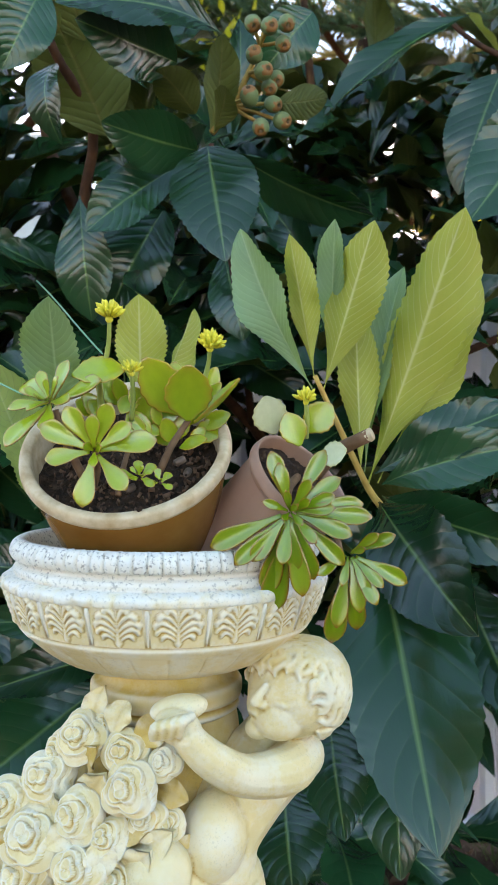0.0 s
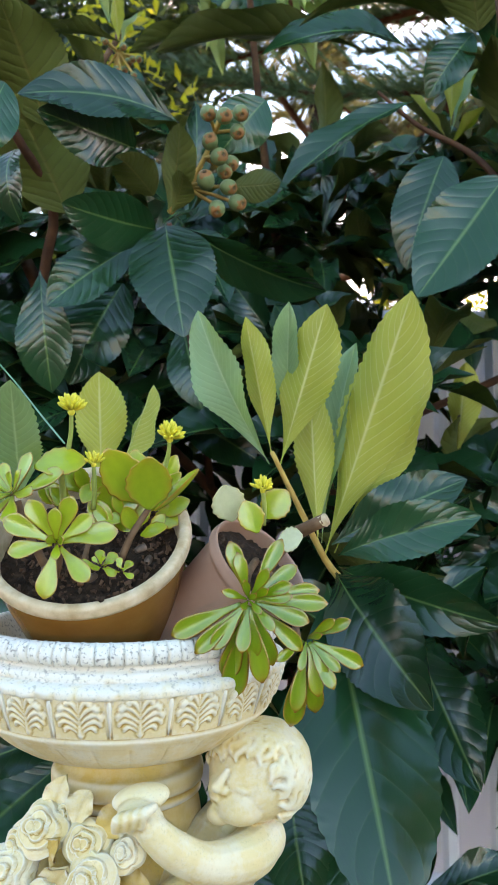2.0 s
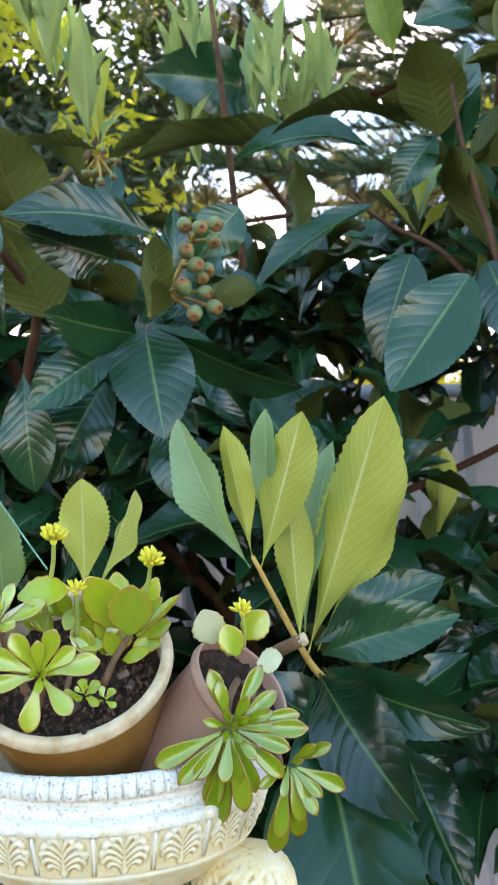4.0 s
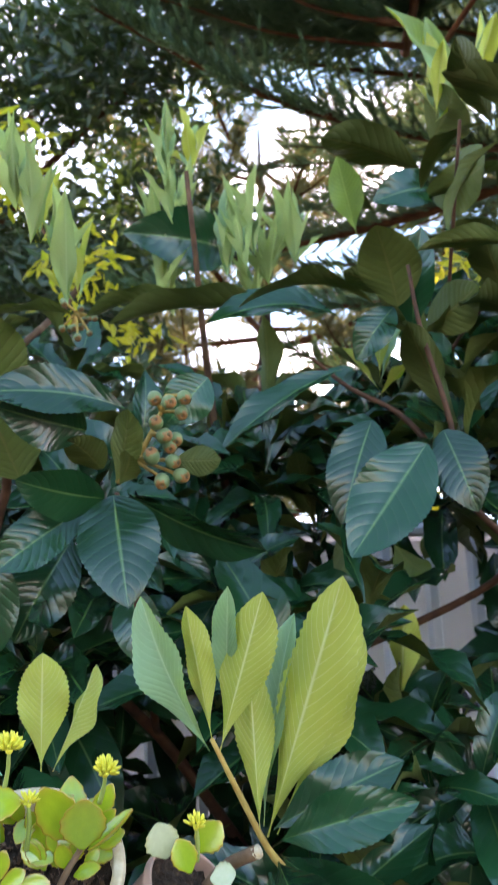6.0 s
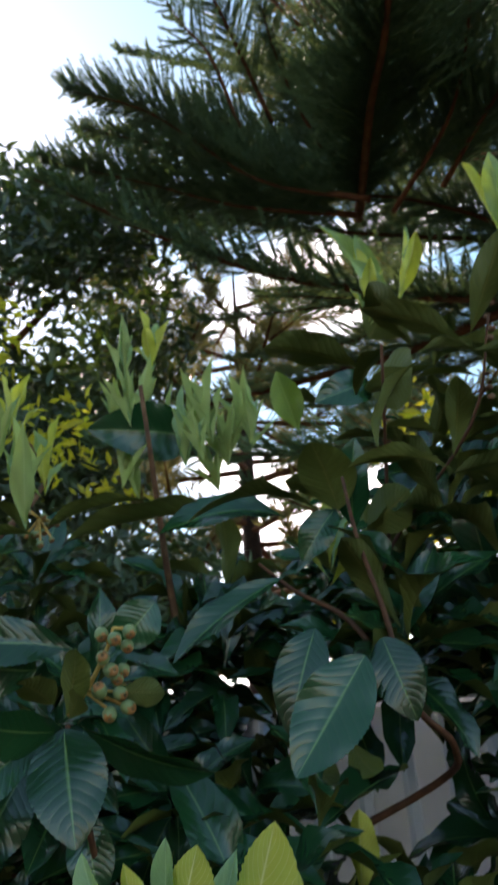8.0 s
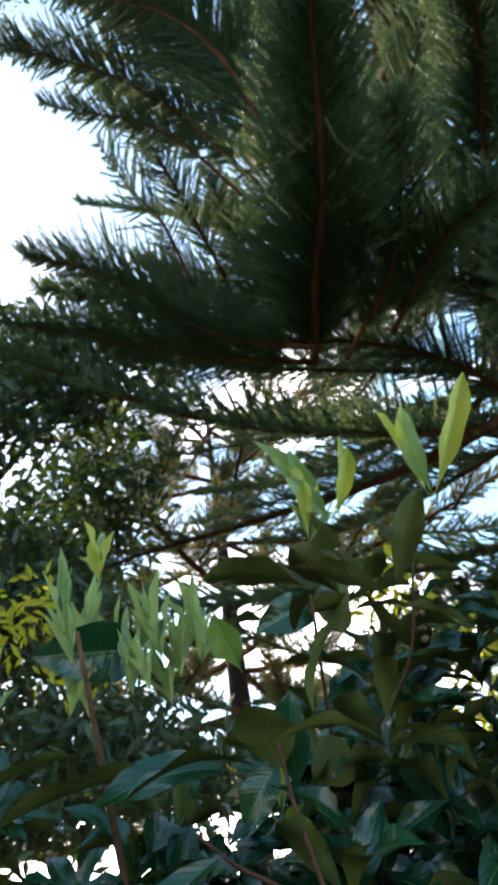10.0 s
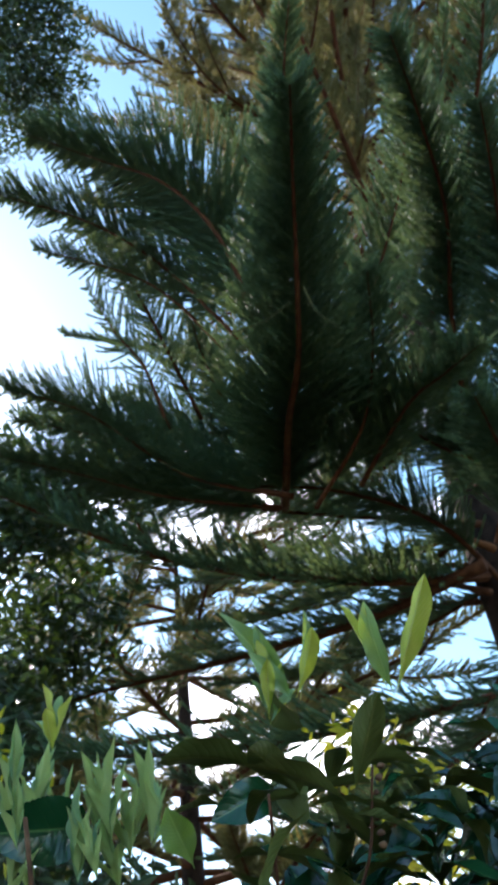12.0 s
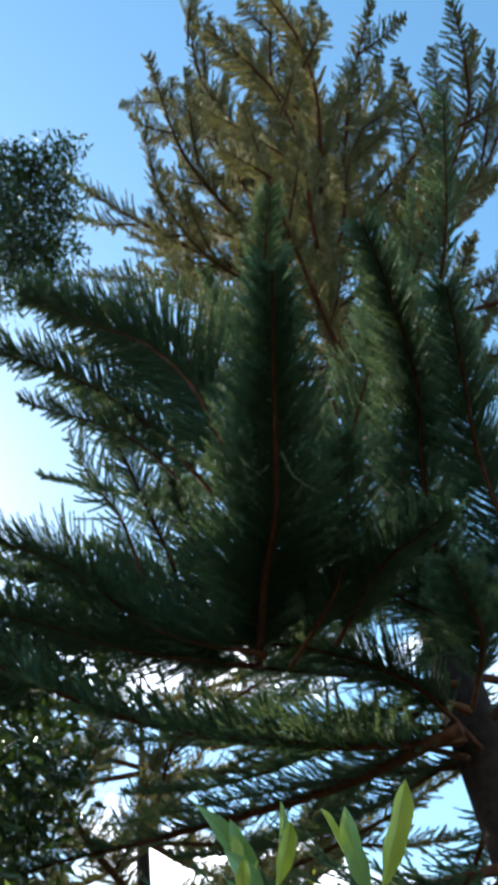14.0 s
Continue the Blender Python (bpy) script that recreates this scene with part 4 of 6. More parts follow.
def fruit(at, stem, size=1.0, face=(0.1, -0.6, -0.5)):
    """One green loquat, its dry calyx pointing along face, on a stalk from stem."""
    at, face = Vector(at), Vector(face).normalized()
    size *= 0.86
    ob = new("fruit", me_fruit)
    m = axes(at, (-face).orthogonal(), -face)
    ob.matrix_basis = m @ Matrix.Diagonal((size, size, size, 1))
    join(ob, loquat)
    c = new("calyx", me_calyx)
    c.matrix_basis = m @ Matrix.Diagonal((size, size, size, 1))
    join(c, ob)
    b = bmesh.new()
    tube(b, curve_points([Vector(stem), (Vector(stem) + at) / 2 + Vector((0, 0.004, 0.003)), at - face * 0.010], 6), [0.0026] * 7, 7)
    part("stalk", b, M_YTWIG, loquat)


spine = [(-0.055, 1.052, 1.633), (-0.029, 1.051, 1.668), (-0.006, 1.034, 1.705), (0.009, 1.020, 1.735), (0.016, 1.014, 1.759)]
limb(spine, 0.005, 0.0025, M_YTWIG, "fruit_stalk")
fruit((-0.000, 0.982, 1.743), spine[3])
fruit((0.021, 0.967, 1.732), spine[3], 1.0, (0.2, -0.8, -0.3))
fruit((0.043, 0.986, 1.746), spine[4])
fruit((0.039, 0.998, 1.726), spine[3], 0.95)
fruit((0.002, 0.992, 1.709), spine[3], 1.0, (0, -0.8, 0.1))
fruit((0.014, 0.996, 1.690), spine[2], 1.05, (0.4, -0.7, -0.1))
fruit((0.031, 1.026, 1.694), spine[2], 1.0)
fruit((-0.004, 1.009, 1.663), spine[1], 1.1, (-0.1, -0.6, 0.4))
fruit((0.027, 1.023, 1.659), spine[1], 1.0, (0.5, -0.5, -0.3))
fruit((0.011, 1.023, 1.629), spine[1], 1.05, (0.0, -0.6, -0.6))
fruit((0.039, 1.025, 1.638), spine[1], 1.05, (0.5, -0.6, -0.3))
fruit((0.022, 1.026, 1.683), spine[2], 1.0)
rnd = random.Random(3)
for k in range(12):
    fruit(Vector((-0.188, 1.494, 2.090)) + Vector((rnd.uniform(-0.045, 0.05), rnd.uniform(-0.03, 0.03), rnd.uniform(-0.04, 0.05))), (-0.183, 1.493, 2.123), rnd.uniform(0.6, 0.85))


# ---------------------------------------------------------------- pots and succulents
M_GLAZE = simple("brown_glaze", [(0.3, (0.25, 0.10, 0.016)), (0.7, (0.38, 0.175, 0.04))], 18, 0.16, 0.5, 0.12, 60)
M_RIM = simple("salt_crusted_clay", [(0.3, (0.46, 0.31, 0.16)), (0.55, (0.64, 0.49, 0.31)), (0.75, (0.72, 0.60, 0.44))], 60, 0.8, 0.3, 0.4, 150)
M_TERRA = simple("pink_terracotta", [(0.3, (0.37, 0.19, 0.125)), (0.7, (0.47, 0.27, 0.19))], 20, 0.55, 0.4, 0.15, 120)
M_MIX = simple("potting_mix", [(0.3, (0.02, 0.013, 0.009)), (0.6, (0.06, 0.035, 0.022)), (0.8, (0.16, 0.10, 0.06))], 120, 0.95, 0.2, 1.0, 220, 0.006)


def pot(name, centre, axis, radius, height, base, wall, body_material, rim_material, label, depth=0.026):
    axis = Vector(axis).normalized()
    m = axes(centre, axis.orthogonal(), axis)
    root = thing(name, Vector(centre) - axis * height, label, "plant pot")
    rim = smooth_profile([(radius - wall * 1.1, -0.022), (radius - wall, -0.004), (radius - wall * 0.75, 0.0), (radius - wall * 0.2, 0.0005), (radius, -0.003), (radius + 0.0005, -0.0075), (radius - 0.001, -0.0105), (radius - 0.0028, -0.0115)], 3)
    part("rim", lathe(rim, 72, m), rim_material, root, "pale crusted rim" if rim_material is M_RIM else "")
    body = smooth_profile([(radius - 0.0030, -0.0112), (radius - 0.0045, -0.022), (radius * 0.45 + base * 0.55, -height * 0.6), (base + 0.003, -height + 0.004), (base, -height), (0, -height)], 4)
    part("body", lathe(body, 72, m), body_material, root)
    inner = smooth_profile([(radius - wall * 1.1, -0.0215), (radius - wall * 1.3, -0.04), (radius - wall * 1.6, -0.06)], 3)
    part("inner_wall", lathe(inner, 72, m), rim_material, root)
    bm = bmesh.new()
    bmesh.ops.create_grid(bm, x_segments=60, y_segments=60, size=1)
    for v in bm.verts:
        r = v.co.length
        k = max(abs(v.co.x), abs(v.co.y)) / max(r, 1e-6)
        p = v.co * k * (radius - wall * 1.15)
        v.co = Vector((p.x, p.y, -depth + 0.004 * noise.noise(p * 90) + 0.003 * noise.noise(p * 240) + 0.004 * (1 - min(1, r))))
    bm.transform(m)
    part("soil", bm, M_MIX, root, "dark chunky potting mix")
    return root, m


POT = Vector((-0.097, 0.617, 1.209))
pot_one, pot_m = pot("glazed_pot", POT, (-0.03, -0.66, 0.75), 0.0840, 0.125, 0.058, 0.010, M_GLAZE, M_RIM, "brown glazed flower pot with pale crusted rim, tipped forward")
pot_two, pot2_m = pot("terracotta_pot", (0.045, 0.630, 1.181), (0.60, -0.46, 0.65), 0.048, 0.120, 0.036, 0.0035, M_TERRA, M_TERRA, "smooth pinkish terracotta pot lying tipped in the bowl", 0.012)


def fleshy_material(name, inner, outer, edge):
    m, n, l, b = mat(name, 0.17, 0, 0.8)
    uv, sep = n.new("ShaderNodeUVMap"), n.new("ShaderNodeSeparateXYZ")
    uv.uv_map = "UVMap"
    l.new(uv.outputs["UV"], sep.inputs["Vector"])
    u = maths(n, l, "ABSOLUTE", maths(n, l, "MULTIPLY", maths(n, l, "SUBTRACT", sep.outputs["X"], 0.5), 2.0))
    geo, info = n.new("ShaderNodeNewGeometry"), n.new("ShaderNodeObjectInfo")
    rnd_ = maths(n, l, "FRACT", maths(n, l, "ADD", geo.outputs["Random Per Island"], info.outputs["Random"]))
    colour = mix(n, l, maths(n, l, "ADD", maths(n, l, "MULTIPLY", sep.outputs["Y"], 0.55), maths(n, l, "MULTIPLY", rnd_, 0.45)), inner, outer)
    colour = mix(n, l, maths(n, l, "MULTIPLY", noise_node(n, l, 5, 4, coord="UV"), 0.5), colour, tuple(c * 0.6 for c in inner))
    rim = maths(n, l, "MAXIMUM", maths(n, l, "POWER", u, 6.0), maths(n, l, "POWER", sep.outputs["Y"], 14.0))
    colour = mix(n, l, maths(n, l, "MULTIPLY", rim, 0.75), colour, edge)
    l.new(colour, b.inputs["Base Color"])
    b.inputs["Subsurface Weight"].default_value = 0.06
    b.inputs["Subsurface Radius"].default_value = (0.004, 0.006, 0.002)
    b.inputs["Subsurface Scale"].default_value = 0.6
    bump(n, l, b, noise_node(n, l, 14, 4, coord="UV"), 0.12, 0.001)
    return m


M_FLESHY = fleshy_material("rosette_leaf", (0.30, 0.38, 0.010), (0.32, 0.46, 0.020), (0.42, 0.12, 0.05))
M_ROUND = fleshy_material("scalloped_leaf", (0.24, 0.37, 0.015), (0.38, 0.44, 0.015), (0.48, 0.20, 0.03))
M_PALE = fleshy_material("pale_leaf", (0.58, 0.60, 0.34), (0.68, 0.68, 0.45), (0.45, 0.40, 0.15))
M_STEM = simple("succulent_stem", [(0.3, (0.13, 0.065, 0.03)), (0.7, (0.24, 0.13, 0.07))], 60, 0.7, 0.3, 0.6, 200)
M_BUD = simple("yellow_bud", [(0.3, (0.66, 0.56, 0.03)), (0.7, (0.82, 0.72, 0.08))], 90, 0.5)


def fleshy_mesh(name, shape, thick, cup, bend, material, scallop=0.0, nv=14, nu=8):
    """A thick succulent leaf of length 1 along x. shape: half width at each eighth of its length."""
    bm = bmesh.new()
    uv = bm.loops.layers.uv.new("UVMap")
    rows = []
    ts = np.linspace(0, 1, len(shape))
    for i in range(nv + 1):
        v = i / nv
        w = float(np.interp(v, ts, shape))
        if scallop:
            w *= 1 + scallop * math.sin(v * 34)
        h = thick * (0.35 + 0.65 * math.sin(math.pi * min(1, 0.12 + v * 0.86)) ** 0.7)
        ring = []
        for j in range(2 * nu):
            a = 2 * math.pi * j / (2 * nu)
            s, t = math.cos(a), math.sin(a)
            z = cup * (s * s) * w + bend * v * v + (h * t if t > 0 else h * t * 1.2)
            ring.append(bm.verts.new((v, s * w, z)))
        rows.append(ring)
    for i in range(nv):
        for j in range(2 * nu):
            k = (j + 1) % (2 * nu)
            f = bm.faces.new((rows[i][j], rows[i][k], rows[i + 1][k], rows[i + 1][j]))
            for loop, (a, c) in zip(f.loops, ((i, j), (i, j + 1), (i + 1, j + 1), (i + 1, j))):
                loop[uv].uv = (0.5 + 0.5 * math.cos(math.pi * c / nu), a / nv)
    bm.faces.new(rows[0])
    bm.faces.new(rows[-1][::-1])
    bmesh.ops.recalc_face_normals(bm, faces=bm.faces)
    me = bpy.data.meshes.new(name)
    bm.to_mesh(me)
    bm.free()
    me.materials.append(material)
    me.shade_smooth()
    return me


SPOON = (0.05, 0.06, 0.075, 0.10, 0.135, 0.172, 0.20, 0.216, 0.212, 0.165, 0.025)
ME_SPOON = [fleshy_mesh("leaf", SPOON, 0.045, 0.35, b, M_FLESHY) for b in (0.0, 0.12, -0.15)]
M_RED = fleshy_material("red_edged_leaf", (0.11, 0.24, 0.006), (0.25, 0.33, 0.008), (0.34, 0.055, 0.02))
ME_RED = [fleshy_mesh("leaf", SPOON, 0.05, 0.35, b, M_RED) for b in (0.0, 0.12, -0.15)]
ME_ROUND = [fleshy_mesh("leaf", (0.05, 0.20, 0.34, 0.41, 0.43, 0.41, 0.35, 0.24, 0.05), 0.035, 0.18, b, M_ROUND, 0.045, 26) for b in (0.0, 0.15, -0.12)]
ME_PALE = fleshy_mesh("leaf", (0.05, 0.20, 0.34, 0.41, 0.43, 0.41, 0.35, 0.24, 0.05), 0.035, 0.1, 0.1, M_PALE, 0.05, 26)


def fleshy(parent, me, base, tip, normal, wide=1.0):
    base, tip = Vector(base), Vector(tip)
    n = (tip - base).length
    ob = new("leaf", me)
    ob.matrix_basis = axes(base, tip - base, normal) @ Matrix.Diagonal((n, n * wide, n, 1))
    return join(ob, parent)


def rosette(parent, rnd, at, axis, radius, count, wide=1.0, flat=(82, 25), sag=0.0, shapes=None):
    """Spoon leaves in a spiral: the outer ones lie flat, the inner ones stand up and are short."""
    axis = Vector(axis).normalized()
    side = axis.orthogonal().normalized()
    for k in range(count):
        f = k / max(1, count - 1)                     # 0 outermost
        a = k * 2.39996 + rnd.uniform(-0.12, 0.12)
        open_ = radians(flat[0] + (flat[1] - flat[0]) * f ** 1.3 + rnd.uniform(-6, 6))
        out = side.copy()
        out.rotate(Matrix.Rotation(a, 3, axis))
        d = axis * math.cos(open_) + out * math.sin(open_)
        n = axis * math.sin(open_) - out * math.cos(open_)
        long_ = radius * (1 - 0.72 * f) * rnd.uniform(0.9, 1.08)
        long_ *= 1 - sag * d.z
        base = Vector(at) + axis * (0.006 * f) + out * 0.002
        fleshy(parent, (shapes or ME_SPOON)[k % 3], base, base + d * long_, n, wide)


def fan(parent, at, tips, shapes, wide):
    """An open rosette facing the garden: tips in millimetres across and up from its heart, the outer leaves first and lowest."""
    heart = Vector(at)
    for k, (dx, dz) in enumerate(tips):
        out = Vector((dx, 0, dz)) / 1000
        reach = out.length
        tip = heart + out + Vector((0, 0.018 * (reach / 0.05) ** 2 - 0.012, 0))
        base = heart + out * 0.10 + Vector((0, 0.004, 0))
        face = Vector((-0.35 * out.x / reach, -1.0, -0.35 * out.z / reach + 0.25))
        fleshy(parent, shapes[k % 3], base, tip, face, wide * (1.0 if reach < 0.05 else 0.85))


def stem(parent, points, r0, r1, material, name="stem"):
    bm = bmesh.new()
    n = 4 * (len(points) - 1)
    tube(bm, curve_points(points, n), [r0 + (r1 - r0) * k / n for k in range(n + 1)], 8, 0.12)
    return part(name, bm, material, parent)


me_bud = bpy.data.meshes.new("bud")
bm = lathe(smooth_profile([(0, 0.0), (0.0009, 0.0005), (0.0016, 0.005), (0.0013, 0.0085), (0, 0.0105)], 3), 8)
bm.to_mesh(me_bud)
bm.free()
me_bud.materials.append(M_BUD)
me_bud.shade_smooth()


def flower(parent, rnd, foot, head, size=1.0, count=26):
    """A flower stalk with a tight head of yellow buds."""
    foot, head = Vector(foot), Vector(head)
    stem(parent, [foot, (foot + head) / 2 + Vector((0.001, 0, 0)), head], 0.0021, 0.0016, M_GSTEM, "flower_stalk")
    axis = (head - foot).normalized()
    side = axis.orthogonal().normalized()
    bm = bmesh.new()
    bmesh.ops.create_icosphere(bm, subdivisions=2, radius=0.003 * size, matrix=Matrix.Translation(head))
    hub = part("flower_head", bm, M_BUD, parent, "tight cluster of yellow buds")
    for k in range(count):
        f = (k + 0.5) / count
        open_ = math.acos(1 - f * 0.55)
        out = side.copy()
        out.rotate(Matrix.Rotation(k * 2.39996, 3, axis))
        d = axis * math.cos(open_) + out * math.sin(open_)
        ob = new("bud", me_bud)
        ob.matrix_basis = axes(head + d * 0.0045 * size, d.orthogonal(), d) @ Matrix.Diagonal((size, size, size * rnd.uniform(0.8, 1.2), 1))
        join(ob, hub)


rnd = random.Random(5)
aeonium = thing("rosette_succulent", POT, "bright green spoon-leaved rosette succulent growing in the glazed pot", "succulent")
fan(aeonium, (-0.110, 0.556, 1.203), ((-20, 32), (-38, 18), (-34, -5), (-8, -40), (25, -28), (44, 10), (28, 20), (14, 35), (0, 25), (8, 4), (-6, 6), (2, -9)), ME_SPOON, 1.0)
rosette(aeonium, rnd, (-0.147, 0.581, 1.238), (-0.3, -0.7, 0.62), 0.042, 14, 1.0, (88, 24))
stem(aeonium, [(-0.117, 0.588, 1.176), (-0.112, 0.579, 1.189), (-0.110, 0.561, 1.209)], 0.0034, 0.0027, M_STEM)
stem(aeonium, [(-0.125, 0.597, 1.182), (-0.138, 0.594, 1.208), (-0.145, 0.586, 1.234)], 0.0037, 0.0027, M_STEM)
stem(aeonium, [(-0.096, 0.581, 1.170), (-0.096, 0.592, 1.184), (-0.093, 0.613, 1.208)], 0.0024, 0.0020, M_STEM)
rosette(aeonium, rnd, (-0.080, 0.579, 1.183), (0.1, -0.7, 0.7), 0.016, 10, 1.5)
rosette(aeonium, rnd, (-0.065, 0.581, 1.179), (0.1, -0.7, 0.7), 0.012, 8, 1.5)
kalan = thing("scalloped_succulent", POT, "yellow-green succulent with round scalloped leaves and yellow bud heads", "succulent")
stem(kalan, [(-0.068, 0.606, 1.188), (-0.059, 0.607, 1.208), (-0.046, 0.608, 1.228)], 0.0031, 0.0024, M_STEM)
stem(kalan, [(-0.116, 0.619, 1.217), (-0.115, 0.608, 1.243), (-0.114, 0.596, 1.259)], 0.003, 0.0022, M_GSTEM)
fleshy(kalan, ME_ROUND[0], (-0.132, 0.582, 1.260), (-0.093, 0.589, 1.265), (0, -0.72, 0.7), 0.95)
fleshy(kalan, ME_ROUND[1], (-0.046, 0.598, 1.227), (-0.044, 0.579, 1.270), (0.1, -1, 0.1), 0.9)
fleshy(kalan, ME_ROUND[0], (-0.051, 0.607, 1.232), (-0.079, 0.590, 1.274), (-0.3, -0.9, 0.3), 0.75)
fleshy(kalan, ME_ROUND[2], (-0.055, 0.627, 1.233), (-0.062, 0.632, 1.277), (-0.2, -0.9, 0.3), 0.7)
fleshy(kalan, ME_ROUND[1], (-0.042, 0.608, 1.228), (-0.017, 0.597, 1.255), (0.1, -0.7, 0.5), 0.5)
fleshy(kalan, ME_ROUND[1], (-0.041, 0.598, 1.226), (-0.001, 0.578, 1.252), (0.2, -0.5, 0.8), 0.38)
fleshy(kalan, ME_ROUND[1], (-0.084, 0.614, 1.221), (-0.076, 0.614, 1.248), (0.0, -0.9, 0.3), 0.9)
fleshy(kalan, ME_ROUND[0], (-0.053, 0.608, 1.206), (-0.031, 0.599, 1.213), (0.1, -0.7, 0.6), 0.7)
fleshy(kalan, ME_ROUND[0], (-0.041, 0.627, 1.240), (-0.025, 0.625, 1.271), (0.2, -0.9, 0.2), 0.6)
fleshy(kalan, ME_ROUND[0], (-0.090, 0.622, 1.248), (-0.098, 0.601, 1.232), (0, -0.9, 0.3), 0.7)
for k in range(22):
    a, f = rnd.random() * 6.3, rnd.random()
    foot = Vector((-0.054, 0.622, 1.228)) + Vector((0.03 * math.cos(a) * f - 0.012 * f, 0.012 * rnd.uniform(-1, 1), rnd.uniform(-0.02, 0.012)))
    way = Vector((math.cos(a), -0.35 + 0.4 * rnd.random(), 0.35 + abs(math.sin(a)) * 0.8)).normalized()
    fleshy(kalan, ME_ROUND[k % 3], foot, foot + way * rnd.uniform(0.016, 0.032), (0.2 * math.cos(a), -0.8, 0.5), rnd.uniform(0.6, 0.9))
for k in range(12):
    a = rnd.random() * 6.3
    foot = Vector((-0.094, 0.637, 1.234)) + Vector((0.03 * math.cos(a), 0.0, 0.008 * math.sin(a)))
    way = Vector((math.cos(a), -0.3, 0.7)).normalized()
    fleshy(kalan, ME_ROUND[k % 3], foot, foot + way * rnd.uniform(0.018, 0.03), (0, -0.8, 0.5), rnd.uniform(0.6, 0.9))
flower(kalan, rnd, (-0.109, 0.596, 1.272), (-0.105, 0.587, 1.303), 1.02)
flower(kalan, rnd, (-0.034, 0.606, 1.259), (-0.029, 0.594, 1.282), 0.98)
flower(kalan, rnd, (-0.090, 0.603, 1.227), (-0.088, 0.590, 1.262), 0.75, 14)

trailing = thing("trailing_succulent", (0.041, 0.623, 1.185), "rosette succulent with red-edged leaves trailing from the terracotta pot", "succulent")
fan(trailing, (0.031, 0.548, 1.161), ((-57, -27), (-38, -38), (-18, -63), (-13, -76), (9, -59), (19, -50), (-27, -35), (-6, -37), (4, -42), (39, -38), (57, -5), (54, 7), (18, -21), (43, -17), (35, 25), (-14, 43), (32, 12), (-8, 34), (25, 44), (32, 3), (-18, 8), (14, 24), (15, 10), (-3, 14), (8, -8), (-7, -6), (3, 5)), ME_RED, 0.74)
fan(trailing, (0.075, 0.566, 1.129), ((-11, -69), (-9, -53), (9, -61), (-24, -14), (33, 15), (45, -21), (24, -23), (19, -36), (14, -27), (8, -42), (21, 17), (-6, -20), (10, 6)), ME_RED, 0.70)
stem(trailing, [(0.040, 0.628, 1.183), (0.032, 0.579, 1.178), (0.029, 0.548, 1.172)], 0.0034, 0.0027, M_STEM)
stem(trailing, [(0.045, 0.628, 1.181), (0.064, 0.595, 1.152), (0.069, 0.571, 1.128)], 0.0034, 0.0027, M_STEM)
bryo = thing("pale_succulent", (0.041, 0.623, 1.185), "pale round-leaved succulent with yellow buds in the terracotta pot", "succulent")
fleshy(bryo, ME_PALE, (0.021, 0.599, 1.217), (0.012, 0.588, 1.246), (0, -0.9, 0.4), 1.0)
fleshy(bryo, ME_ROUND[0], (0.046, 0.608, 1.219), (0.065, 0.605, 1.241), (0, -1, 0.2), 1.0)
fleshy(bryo, ME_ROUND[0], (0.040, 0.589, 1.208), (0.029, 0.588, 1.233), (0, -1, 0.2), 0.9)
fleshy(bryo, ME_PALE, (0.056, 0.607, 1.199), (0.077, 0.595, 1.204), (0, -0.9, 0.4), 1.0)
flower(bryo, rnd, (0.045, 0.598, 1.214), (0.044, 0.587, 1.241), 0.8, 16)
stub = thing("dry_stalk", (0.070, 0.616, 1.204), "cut dry brown succulent stalk sticking out of the terracotta pot", "stalk")
stem(stub, [(0.055, 0.638, 1.185), (0.072, 0.626, 1.204), (0.095, 0.607, 1.217)], 0.0065, 0.0055, M_STEM, "cut_stalk")
stem(stub, [(0.094, 0.608, 1.216), (0.095, 0.607, 1.217), (0.097, 0.606, 1.218)], 0.0056, 0.0050, M_RIM, "cut_end")
crumb = new("soil_crumb")
crumb.location = (-0.077, 0.559, 1.162)
tagged(crumb, "dark soil crumb stuck on the pale pot rim", "crumb")
bm = bmesh.new()
bmesh.ops.create_icosphere(bm, subdivisions=2, radius=0.0022, matrix=Matrix.Translation((-0.077, 0.559, 1.162)))
for v in bm.verts:
    v.co += Vector((0.0007, 0.0007, 0.0005)) * noise.noise(v.co * 700)
part("grain", bm, M_MIX, crumb)


